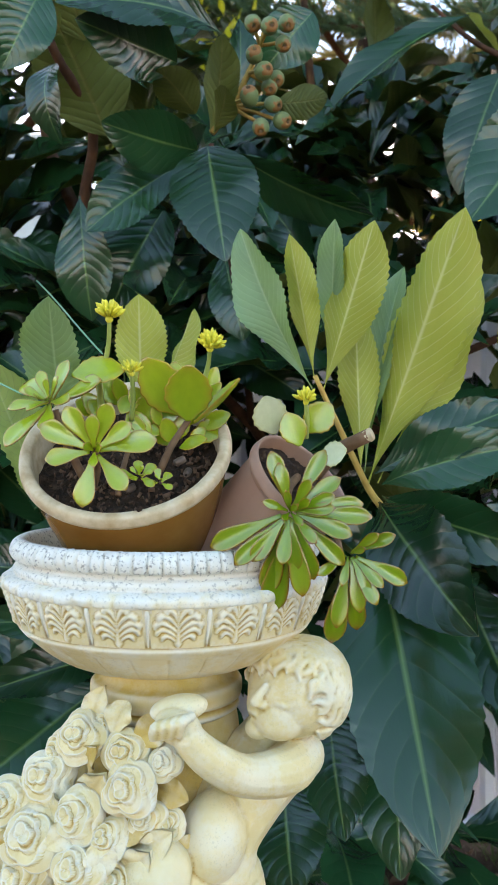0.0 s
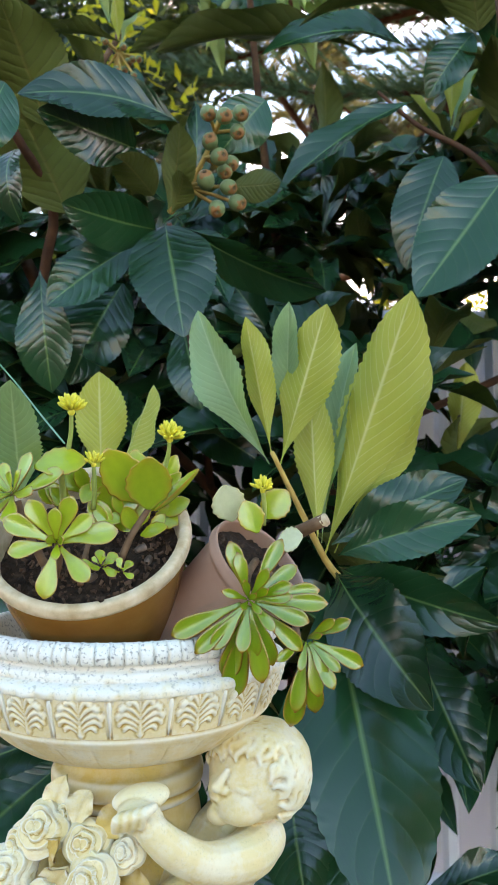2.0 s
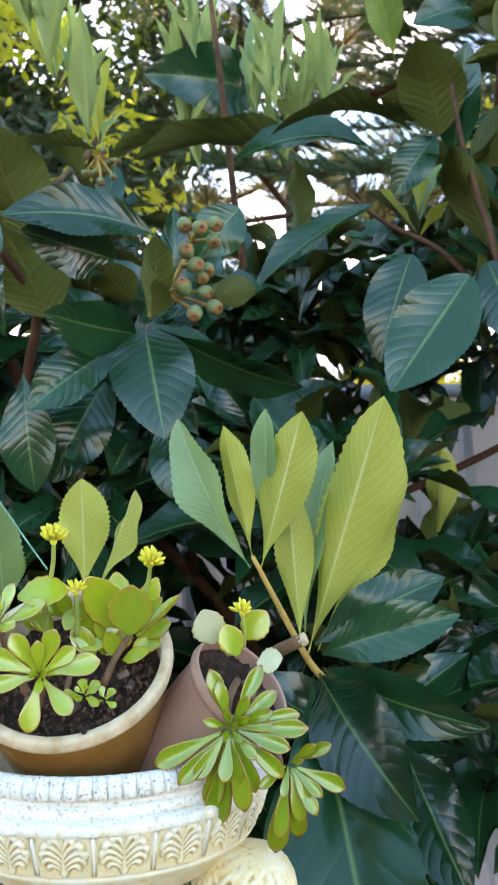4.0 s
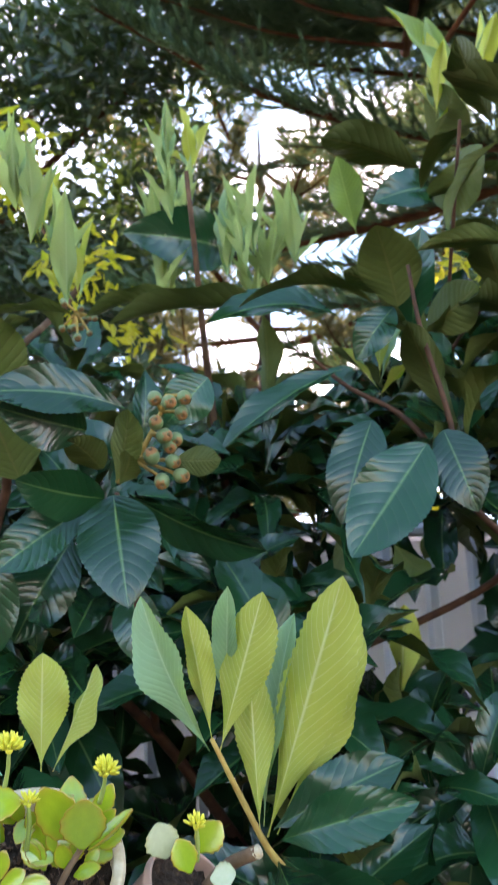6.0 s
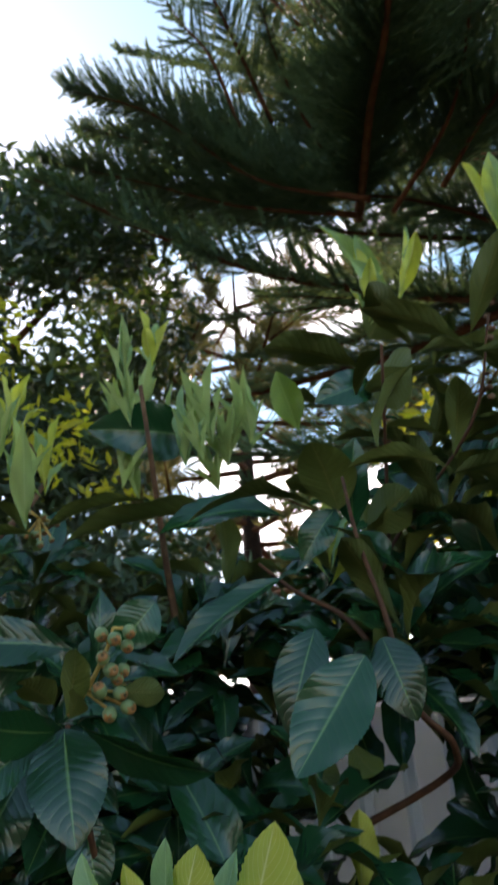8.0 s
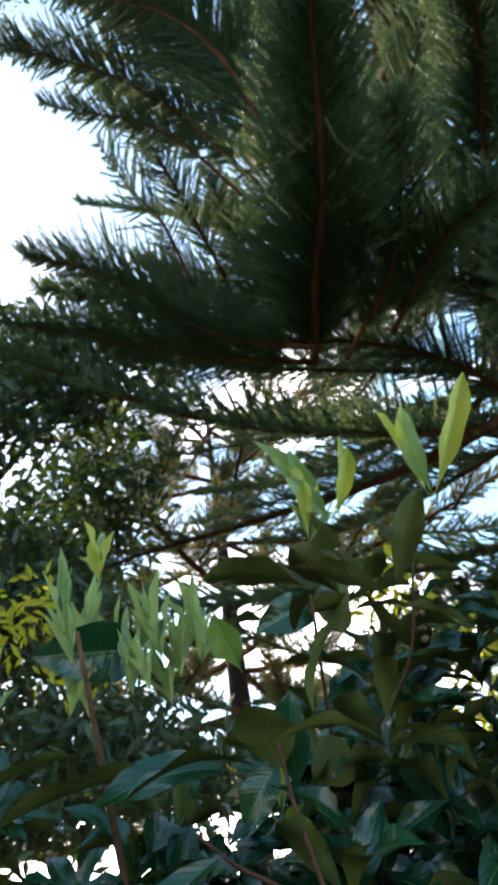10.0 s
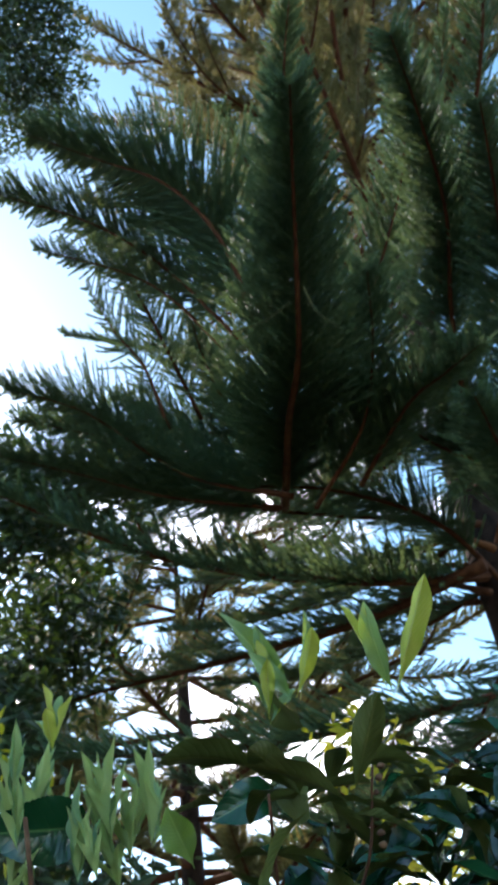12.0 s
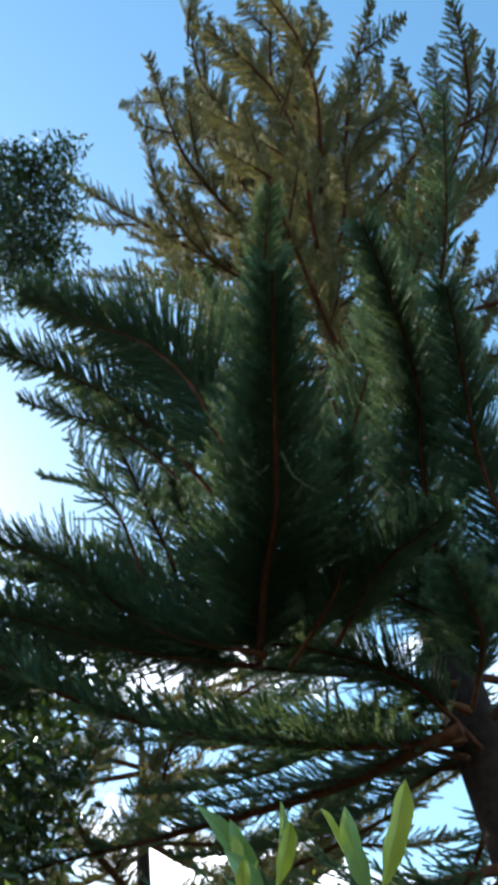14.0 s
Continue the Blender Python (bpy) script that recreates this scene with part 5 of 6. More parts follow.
# ---------------------------------------------------------------- roses and cherub
def rose(rnd, at, face, size):
    """A carved rose: rings of scalloped, overlapping petals round a tight bud."""
    bm = bmesh.new()
    nr, na = 34, 60
    marks = [(0.22, 2, rnd.random() * 6.3), (0.42, 3, rnd.random() * 6.3), (0.66, 3, rnd.random() * 6.3), (0.92, 4, rnd.random() * 6.3)]
    rings = [[bm.verts.new((0, 0, 0.60))]]
    for i in range(1, nr + 1):
        r = i / nr
        ring = []
        for k in range(na):
            th = 2 * math.pi * k / na
            below, lip, level = 0.0, 0.0, 0
            for m0, count, ph in marks:
                edge = m0 - 0.05 + 0.15 * abs(math.cos(count * th / 2 + ph)) ** 0.7 + 0.03 * math.sin(th + ph)
                if r < edge:
                    s = (r - below) / max(0.02, edge - below)
                    lip = s ** 1.5 if s < 0.9 else 1 - (s - 0.9) * 4
                    break
                below, level = edge, level + 1
            z = 0.66 * max(0.0, 1 - r ** 2.2) - 0.05 * level + 0.19 * (lip - 0.4) - 0.3 * max(0.0, r - 0.8)
            w = r * (1 + 0.13 * abs(math.cos(2 * th + marks[3][2])) + 0.06 * math.sin(3 * th + ph))
            ring.append(bm.verts.new((w * math.cos(th), w * math.sin(th), z)))
        rings.append(ring)
    rings.append([bm.verts.new((v.co.x * 0.8, v.co.y * 0.8, -0.75)) for v in rings[-1]])
    for k in range(na):
        bm.faces.new((rings[0][0], rings[1][k], rings[1][(k + 1) % na]))
    for a, b in zip(rings[1:], rings[2:]):
        for k in range(na):
            bm.faces.new((a[k], b[k], b[(k + 1) % na], a[(k + 1) % na]))
    bmesh.ops.recalc_face_normals(bm, faces=bm.faces)
    face = Vector(face).normalized()
    bm.transform(axes(at, face.orthogonal(), face) @ Matrix.Rotation(rnd.random() * 6.3, 4, "Z") @ Matrix.Diagonal((size * 0.85, size * 0.85, size * 0.85, 1)))
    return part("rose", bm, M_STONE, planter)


def sight(x, y, d):
    return Vector(((x - 441) / 1390 * d, d, 1.2 + d * ((784 - y) / 1390 + 0.0175)))


rnd = random.Random(8)
for x, y, r, s in ((145, 1310, .60, 54), (85, 1385, .60, 60), (225, 1338, .585, 50), (232, 1402, .565, 58), (295, 1355, .575, 36), (60, 1488, .58, 66), (140, 1450, .575, 56), (195, 1490, .57, 46), (140, 1545, .565, 60),
                   (15, 1430, .60, 54), (45, 1555, .585, 60), (190, 1290, .61, 40), (262, 1455, .575, 42), (305, 1462, .58, 34), (110, 1340, .61, 44), (210, 1570, .57, 50)):
    rose(rnd, sight(x, y, r), Vector((-0.25 - 0.35 * rnd.random(), -1, 0.35 + 0.3 * rnd.random())), s / 1390 * r)


# carved leaves and loose petals between the roses
for x, y, r, s in ((175, 1250, .615, 34), (270, 1300, .59, 40), (215, 1275, .60, 36), (100, 1440, .59, 42), (175, 1395, .58, 40), (275, 1500, .575, 50), (250, 1535, .57, 46), (310, 1410, .59, 36), (30, 1500, .585, 44),
                   (185, 1530, .565, 40), (330, 1510, .59, 40), (160, 1345, .595, 34), (265, 1370, .585, 30), (95, 1530, .58, 40), (110, 1490, .575, 34), (240, 1475, .575, 36)):
    bm = bmesh.new()
    size = 1.75 * s / 1390 * r
    tone = M_OCHRE if rnd.random() < 0.45 else M_STONE
    way = Vector((rnd.uniform(-1, 0.6), -0.25, rnd.uniform(-0.7, 0.8))).normalized()
    at = sight(x, y, r - 0.004)
    blade(bm, 14, 8, rnd.uniform(0.3, 0.9), 0.5, 0.9, False, rnd.randrange(999), "broad", axes(at - way * size * 0.5, way, (rnd.uniform(-0.4, 0.1), -1, rnd.uniform(0, 0.5))) @ Matrix.Diagonal((size, size * 0.85, size * 0.8, 1)), 0.16)
    part("carved_leaf", bm, [tone, tone], planter)


def cherub():
    rnd = random.Random(2)
    blobs = [
        ("ball", sight(530, 1222, .625), (0.040, 0.040, 0.037), (0, -20, 0)),                 # head
        ("ball", sight(482, 1248, .612), (0.018, 0.018, 0.019), (0, 0, 0)),
        ("ball", sight(502, 1278, .602), (0.020, 0.018, 0.015), (0, 0, 0)),
        ("ball", sight(540, 1212, .628), (0.0405, 0.0405, 0.0385), (0, -20, 0)),               # hair
        ("tube", [sight(505, 1290, .64), sight(485, 1330, .64)], [0.022, 0.028]),
        ("tube", [sight(478, 1345, .645), sight(432, 1410, .635), sight(394, 1480, .628), sight(388, 1560, .63), sight(392, 1620, .63)], [0.036, 0.034, 0.033, 0.034, 0.034]),   # torso
        ("ball", sight(384, 1484, .607), (0.027, 0.028, 0.036), (0, 10, 0)),
        ("ball", sight(528, 1338, .632), (0.024, 0.024, 0.022), (0, 0, 0)),                    # shoulder
        ("tube", [sight(532, 1340, .625), sight(510, 1366, .602), sight(440, 1377, .580), sight(378, 1347, .563), sight(340, 1312, .556)], [0.021, 0.0195, 0.0155, 0.0138, 0.0118]),   # arm
        ("ball", sight(322, 1292, .562), (0.018, 0.013, 0.013), (0, 20, 0)),
        ("ball", sight(322, 1258, .575), (0.022, 0.014, 0.010), (0, -10, 0)),
        ("tube", [sight(275, 1560, .60), sight(330, 1640, .60), sight(300, 1800, .62)], [0.034, 0.036, 0.030]),   # thigh and leg
        ("tube", [sight(405, 1560, .63), sight(425, 1700, .63), sight(400, 1950, .64)], [0.032, 0.032, 0.026]),
        ("ball", sight(285, 1548, .580), (0.026, 0.026, 0.026), (0, 0, 0)),
    ]
    for k in range(4):
        blobs.append(("tube", [sight(345 - k * 17, 1272 + k * 4, .548), sight(330 - k * 17, 1282 + k * 4, .541), sight(322 - k * 15, 1305 + k * 2, .545)], [0.0036, 0.0038, 0.0032]))
    head = sight(530, 1222, .625)
    # soft features of the face
    blobs += [
        ("tube", [sight(476, 1216, .594), sight(464, 1234, .5930), sight(458, 1245, .5930)], [0.0024, 0.0036, 0.0048]),      # nose
        ("ball", sight(470, 1250, .5945), (0.0045, 0.0045, 0.0036), (0, 0, 0)),
        ("ball", sight(505, 1272, .600), (0.0165, 0.0160, 0.0150), (0, 0, 0)),                                                # cheek
        ("ball", sight(463, 1291, .606), (0.0105, 0.0110, 0.0090), (0, 0, 0)),                                                # chin
        ("tube", [sight(489, 1244, .5920), sight(508, 1252, .5880), sight(526, 1252, .5884)], [0.0014, 0.0028, 0.0014]),      # closed eye
        ("tube", [sight(447, 1262, .6030), sight(460, 1266, .5980), sight(478, 1275, .5968)], [0.0016, 0.0028, 0.0014]),      # lips
        ("tube", [sight(452, 1276, .6025), sight(463, 1280, .5992), sight(474, 1284, .5988)], [0.0018, 0.0030, 0.0016]),
    ]
    # wavy locks combed back from the brow over the crown
    front = Vector((-0.52, -0.74, -0.42)).normalized()
    across = front.cross(Vector((0.35, 0, 1))).normalized()
    crown = across.cross(front)
    for k in range(190):
        th, phi = rnd.uniform(0.92, 2.0), rnd.uniform(-2.0, 2.0)
        if phi > 1.2 and th < 1.15:
            continue
        wave, turn, pts = rnd.uniform(0.05, 0.14), rnd.random() * 6.3, []
        drift = rnd.gauss(0, 0.22)
        for j in range(6):
            a, b = th + 0.115 * j, phi + drift * j / 5 + wave * math.sin(turn + 1.5 * j)
            d = front * math.cos(a) + (crown * math.cos(b) + across * math.sin(b)) * math.sin(a)
            lift = 1.0 + 0.035 * math.sin(math.pi * j / 5)
            pts.append(head + Vector((d.x * 0.0410, d.y * 0.0410, d.z * 0.0390)) * lift)
        blobs.append(("tube", pts, [0.0012, 0.0024, 0.0027, 0.0024, 0.0018, 0.0010]))
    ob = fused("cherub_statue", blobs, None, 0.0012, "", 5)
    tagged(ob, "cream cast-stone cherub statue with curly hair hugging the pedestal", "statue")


cherub()


# ---------------------------------------------------------------- Norfolk pine
PINE = Vector((3.32, 4.35, 0))
pine = thing("norfolk_pine", PINE, "tall dark green Norfolk pine with tiered branches behind the fence", "tree")
bm = bmesh.new()
tube(bm, [PINE + Vector((0.05 * math.sin(z), 0.05 * math.cos(z * 1.3), z)) for z in range(0, 21)], [0.26 - 0.0122 * z for z in range(0, 21)], 18, 0.06)
part("trunk", bm, M_PINEBARK, pine)


def frond(rnd, points, r0, whip, step, dense=1.0, start=0.10, broad_needle=1.0, needle=0.026):
    """A branch with whips on both sides, each clad in short needles: its wood, and the needles' vertices and faces."""
    wood = bmesh.new()
    n = 8 * (len(points) - 1)
    line = curve_points(points, n)
    tube(wood, line, [r0 * (1 - 0.85 * k / n) for k in range(n + 1)], 7, 0.1)
    lengths = [0.0]
    for a, b in zip(line, line[1:]):
        lengths.append(lengths[-1] + (b - a).length)
    total, s = lengths[-1], lengths[-1] * start
    roots, ways, lifts, longs = [], [], [], []
    k = 0
    while s < total:
        while k < n - 1 and lengths[k + 1] < s:
            k += 1
        p = line[k].lerp(line[k + 1], (s - lengths[k]) / max(1e-6, lengths[k + 1] - lengths[k]))
        d = (line[k + 1] - line[k]).normalized()
        side = d.cross(Vector((0, 0, 1)))
        side = side.normalized() if side.length > 0.1 else d.orthogonal().normalized()
        up = side.cross(d)
        f = s / total
        for sign in (-1, 1):
            out = (side * sign * rnd.uniform(0.55, 1.0) + d * rnd.uniform(0.6, 1.0) + up * rnd.uniform(-0.25, 0.75)).normalized()
            roots.append(p)
            ways.append(out)
            lifts.append(rnd.uniform(0.0, 0.3))
            longs.append(whip * min(1.0, 0.5 + 2.5 * (f - start)) * (1.12 - 0.92 * f ** 1.35) * rnd.uniform(0.5, 1.12))
        s += step * rnd.uniform(0.7, 1.3)
    gen = np.random.default_rng(rnd.randrange(10 ** 6))
    verts, faces, count = [], [], 0
    for p, w, lift, long_ in zip(roots, ways, lifts, longs):
        m = max(5, int(long_ / 0.0125 * dense))
        t = np.linspace(0, 1, m + 1)[:, None]
        w = np.array(w)
        axis = np.array(p) + w * long_ * t + np.array((0, 0, lift * long_)) * t * t
        a = np.array(Vector(w).orthogonal().normalized())
        b = np.cross(w, a)
        turn = gen.uniform(0, 6.283, (m, 4)) * 0.25 + np.array((0, 1.571, 3.142, 4.712))
        e = np.cos(turn)[..., None] * a + np.sin(turn)[..., None] * b
        tip = axis[1:, None] + (0.72 * w + 0.70 * e) * (needle * (1 - 0.35 * t[1:, None]))
        wide = np.cross(np.broadcast_to(w, e.shape), e) * 0.0032 * broad_needle
        root = np.broadcast_to(axis[:-1, None], e.shape)
        tri = np.stack([root - wide, root + wide, tip], 2).reshape(-1, 3)
        verts.append(tri)
        faces.append(np.arange(len(tri)).reshape(-1, 3) + count)
        count += len(tri)
    return wood, np.concatenate(verts), np.concatenate(faces)


def needle_mesh(verts, faces, material=M_NEEDLE):
    me = bpy.data.meshes.new("needles")
    me.from_pydata(verts.tolist(), [], faces.tolist())
    me.materials.append(material)
    return me


def pine_branch(rnd, points, r0, whip, step=0.013, dense=1.0, start=0.10):
    """One branch of its own shape, in place."""
    wood, verts, faces = frond(rnd, points, r0, whip, step, dense, start, 1.25, 0.028)
    b = part("branch", wood, M_PINETWIG, pine)
    tagged(join(new("needles", needle_mesh(verts, faces)), b), kind="stuff")


rnd = random.Random(21)
# the tier that hangs over the garden
pine_branch(rnd, [(1.463, 3.768, 5.010), (1.360, 3.197, 4.946), (1.278, 2.721, 4.895), (1.236, 2.250, 4.872), (1.163, 1.817, 4.988), (1.077, 1.368, 5.127), (0.989, 0.929, 5.201)], 0.034, 0.72, 0.0058, 1, 0.08)
pine_branch(rnd, [(1.114, 2.447, 5.076), (0.897, 2.107, 5.658), (0.583, 2.011, 6.120), (0.178, 2.066, 6.451), (-0.298, 2.145, 6.837)], 0.022, 0.71, 0.006, 1, 0.1)
pine_branch(rnd, [(1.001, 2.571, 5.402), (0.615, 2.544, 6.002), (0.105, 2.555, 6.500), (-0.609, 2.661, 6.962)], 0.018, 0.56, 0.009, 1, 0.1)
pine_branch(rnd, [(0.950, 2.697, 5.436), (0.477, 2.673, 6.041), (-0.281, 2.814, 6.540)], 0.014, 0.40, 0.014, 1, 0.25)
pine_branch(rnd, [(0.637, 3.299, 5.311), (0.475, 3.163, 5.753), (0.285, 3.135, 6.056), (0.083, 3.089, 6.483)], 0.014, 0.62, 0.03, 1, 0.2)
pine_branch(rnd, [(1.402, 3.323, 4.772), (0.751, 3.483, 5.078), (0.082, 3.461, 5.601), (-0.472, 3.548, 5.886)], 0.022, 0.65, 0.009, 1, 0.1)
pine_branch(rnd, [(1.377, 3.536, 4.839), (0.658, 3.741, 5.087), (0.046, 3.817, 5.341), (-0.669, 3.901, 5.609)], 0.02, 0.62, 0.009, 1, 0.05)
pine_branch(rnd, [PINE + Vector((0, 0, 5.6)), (2.633, 3.098, 5.173), (2.372, 2.423, 5.524), (2.178, 1.824, 5.718), (1.864, 1.295, 5.839), (1.600, 0.921, 5.864)], 0.026, 0.68, 0.008, 1, 0.3)
pine_branch(rnd, [PINE + Vector((0, 0, 5.9)), (2.938, 2.802, 4.915), (2.563, 2.055, 5.407), (2.335, 1.555, 5.600), (2.111, 1.133, 5.682)], 0.026, 0.68, 0.009, 1, 0.3)
pine_branch(rnd, [(1.812, 3.185, 4.756), (1.957, 2.586, 4.878), (2.074, 2.258, 4.828), (2.160, 2.002, 4.780)], 0.018, 0.56, 0.01, 1, 0.1)
pine_branch(rnd, [PINE + Vector((0, 0, 4.6)), (2.544, 3.715, 4.820), (1.823, 3.620, 5.046), (1.134, 3.726, 5.175), (0.440, 3.917, 5.372)], 0.024, 0.56, 0.01, 1, 0.2)
pine_branch(rnd, [(1.540, 3.337, 4.693), (1.714, 2.746, 4.838), (1.695, 2.278, 5.015), (1.589, 1.869, 5.186)], 0.018, 0.62, 0.01, 1, 0.15)
pine_branch(rnd, [(2.552, 3.132, 4.287), (2.428, 2.589, 4.374), (2.207, 2.262, 4.414), (2.038, 2.044, 4.442)], 0.018, 0.50, 0.012, 1, 0.2)
pine_branch(rnd, [(2.896, 3.914, 4.615), (2.162, 4.653, 4.592), (1.207, 5.343, 4.639), (0.313, 5.851, 4.666), (-0.159, 6.165, 4.674)], 0.05, 0.53, 0.022, 1, 0.1)
pine_branch(rnd, [(3.055, 4.237, 4.572), (2.810, 4.670, 4.935), (2.058, 5.198, 5.384), (0.990, 5.761, 5.816)], 0.03, 0.53, 0.018, 1, 0.1)
pine_branch(rnd, [(1.377, 3.306, 5.130), (1.329, 2.502, 5.642), (1.291, 1.872, 6.082), (1.227, 1.410, 6.441), (1.231, 1.095, 6.670)], 0.024, 0.5, 0.009, 1, 0.1)
pine_branch(rnd, [(3.102, 3.446, 5.084), (2.579, 3.304, 5.146), (2.150, 3.135, 5.282), (1.856, 2.948, 5.469)], 0.018, 0.55, 0.01, 1, 0.05)
pine_branch(rnd, [(3.003, 3.362, 4.910), (2.634, 3.129, 4.792), (2.324, 3.078, 4.560)], 0.014, 0.4, 0.012, 1, 0.05)
pine_branch(rnd, [(3.083, 4.048, 5.054), (2.177, 4.316, 5.327), (1.078, 4.625, 5.677), (-0.371, 4.747, 6.062)], 0.03, 0.5, 0.014, 1, 0.08)
pine_branch(rnd, [(3.178, 4.460, 4.952), (2.580, 5.058, 5.298), (1.713, 5.636, 5.615), (0.547, 6.161, 5.799)], 0.026, 0.48, 0.024, 1, 0.08)
pine_branch(rnd, [(3.187, 4.600, 4.704), (2.626, 5.232, 4.963), (1.770, 5.886, 5.143), (0.625, 6.478, 5.196)], 0.03, 0.42, 0.026, 1, 0.1)
pine_branch(rnd, [(1.355, 3.767, 5.220), (0.680, 3.778, 5.520), (0.162, 3.870, 5.747), (-0.432, 3.919, 5.940)], 0.02, 0.48, 0.011, 1, 0.05)
pine_branch(rnd, [(1.870, 3.239, 5.765), (2.125, 2.631, 6.300), (2.273, 2.101, 6.816), (2.192, 1.642, 7.295)], 0.02, 0.5, 0.011, 1, 0.05)
pine_branch(rnd, [(0.897, 3.530, 5.615), (0.555, 3.197, 6.254), (0.321, 3.018, 6.664), (0.082, 2.954, 6.954)], 0.016, 0.42, 0.014, 1, 0.1)
pine_branch(rnd, [(1.439, 3.753, 5.209), (1.124, 3.503, 5.596), (0.929, 3.314, 5.970), (0.815, 3.131, 6.283)], 0.018, 0.46, 0.011, 1, 0.05)
pine_branch(rnd, [(1.375, 3.808, 5.326), (0.923, 3.795, 5.616), (0.573, 3.736, 5.878), (0.276, 3.737, 6.037)], 0.016, 0.42, 0.012, 1, 0.05)
# two bare curved twigs under the nearest bough, and a broken branch on the trunk
for pts in ([(0.841, 2.033, 4.830), (1.007, 1.962, 4.852), (1.127, 1.869, 4.894)], [(1.183, 1.800, 4.931), (1.252, 1.882, 4.843), (1.379, 1.920, 4.765)]):
    bm = bmesh.new()
    tube(bm, curve_points(pts, 10), [0.0055 - 0.0003 * k for k in range(11)], 6)
    part("bare_twig", bm, M_DULL, pine, "dull green bare twig")
bm = bmesh.new()
tube(bm, curve_points([(3.138, 4.127, 4.886), (2.980, 4.073, 4.910), (2.807, 4.019, 4.941)], 8), [0.034 - 0.0015 * k for k in range(9)], 9, 0.3)
part("broken_branch", bm, M_STUB, pine, "orange-brown broken branch stub")
# the tiers round the trunk share five branch shapes
SHAPES = []
for k in range(5):
    bend = rnd.uniform(-0.06, 0.08)
    wood, verts, faces = frond(rnd, [(0, 0, 0), (1.2, rnd.uniform(-0.1, 0.1), bend), (2.3, rnd.uniform(-0.15, 0.15), bend + 0.1), (3.3, rnd.uniform(-0.2, 0.2), 0.45 + bend)], 0.035, 0.56, 0.026, 0.32, 0.10, 2.6, 0.040)
    me = bpy.data.meshes.new("branch")
    wood.to_mesh(me)
    wood.free()
    me.materials.append(M_PINETWIG)
    SHAPES.append((me, needle_mesh(verts, faces)))
SPARSE = []
for k in range(4):
    wood, verts, faces = frond(rnd, [(0, 0, 0), (1.2, rnd.uniform(-0.15, 0.15), 0.0), (2.3, rnd.uniform(-0.25, 0.25), 0.15), (3.3, rnd.uniform(-0.3, 0.3), 0.7)], 0.04, 0.42, 0.030, 0.32, 0.10, 2.6, 0.040)
    for j in range(5):                                # side shoots that make the outline ragged
        x, side, long_ = rnd.uniform(0.7, 2.7), (-1) ** j, rnd.uniform(0.55, 1.1)
        foot = Vector((x, 0, 0.03 * x * x))
        tip = foot + Vector((0.75, side * rnd.uniform(0.5, 0.9), rnd.uniform(0.1, 0.7))) * long_
        w2, v2, f2 = frond(rnd, [foot, foot.lerp(tip, 0.5) + Vector((0, 0, -0.06)), tip], 0.016, 0.30, 0.030, 0.32, 0.10, 2.6, 0.040)
        faces = np.concatenate([faces, f2 + len(verts)])
        verts = np.concatenate([verts, v2])
        me = bpy.data.meshes.new("shoot")
        w2.to_mesh(me)
        w2.free()
        wood.from_mesh(me)
        bpy.data.meshes.remove(me)
    me = bpy.data.meshes.new("branch")
    wood.to_mesh(me)
    wood.free()
    me.materials.append(M_PINETWIG)
    SPARSE.append((me, needle_mesh(verts, faces, M_SUNNEEDLE)))


def tier_branch(owner, shapes, at, turn, rise, roll, scale):
    wood, green = shapes[rnd.randrange(len(shapes))]
    m = Matrix.Translation(at) @ Matrix.Rotation(turn, 4, "Z") @ Matrix.Rotation(-radians(rise), 4, "Y") @ Matrix.Rotation(roll, 4, "X") @ Matrix.Scale(scale, 4)
    b = new("branch", wood)
    b.matrix_basis = m
    g = new("needles", green)
    g.matrix_basis = m
    join(g, b)
    join(b, owner)
    tagged(g, kind="stuff")


for tier in range(15):
    z = 2.97 + tier * 0.86
    count = 7 if tier < 8 else 9
    for k in range(count):
        a = 2 * math.pi * (k + 0.37 * tier) / count + rnd.uniform(-0.25, 0.25)
        if z < 6.9 and math.sin(a) < -0.3 and math.cos(a) < 0.4:
            continue
        upper = max(0.0, tier - 5)
        tier_branch(pine, SHAPES if tier < 7 else SPARSE, PINE + Vector((0, 0, z + rnd.uniform(-0.25, 0.25))), a, -2 + 4.2 * upper + rnd.uniform(-12, 12), rnd.uniform(-0.7, 0.7), (1.12 - 0.018 * tier) * (1.0 if tier < 8 else 1.2) * rnd.uniform(0.62, 1.15))

second = thing("distant_pine", (1.3, 9.6, 0), "second Norfolk pine with layered branches further back", "tree")
bm = bmesh.new()
tube(bm, [Vector((1.3, 9.6, z)) for z in range(0, 10)], [0.24 - 0.025 * z for z in range(0, 10)], 12, 0.06)
part("trunk", bm, M_PINEBARK, second)
for tier in range(7):
    for k in range(5):
        a = 2 * math.pi * (k + 0.41 * tier) / 5 + rnd.uniform(-0.3, 0.3)
        tier_branch(second, SPARSE, Vector((1.3, 9.6, 3.05 + 0.85 * tier + rnd.uniform(-0.2, 0.2))), a, rnd.uniform(-10, 8), rnd.uniform(-0.6, 0.6), (1.45 - 0.08 * tier) * rnd.uniform(0.75, 1.1))


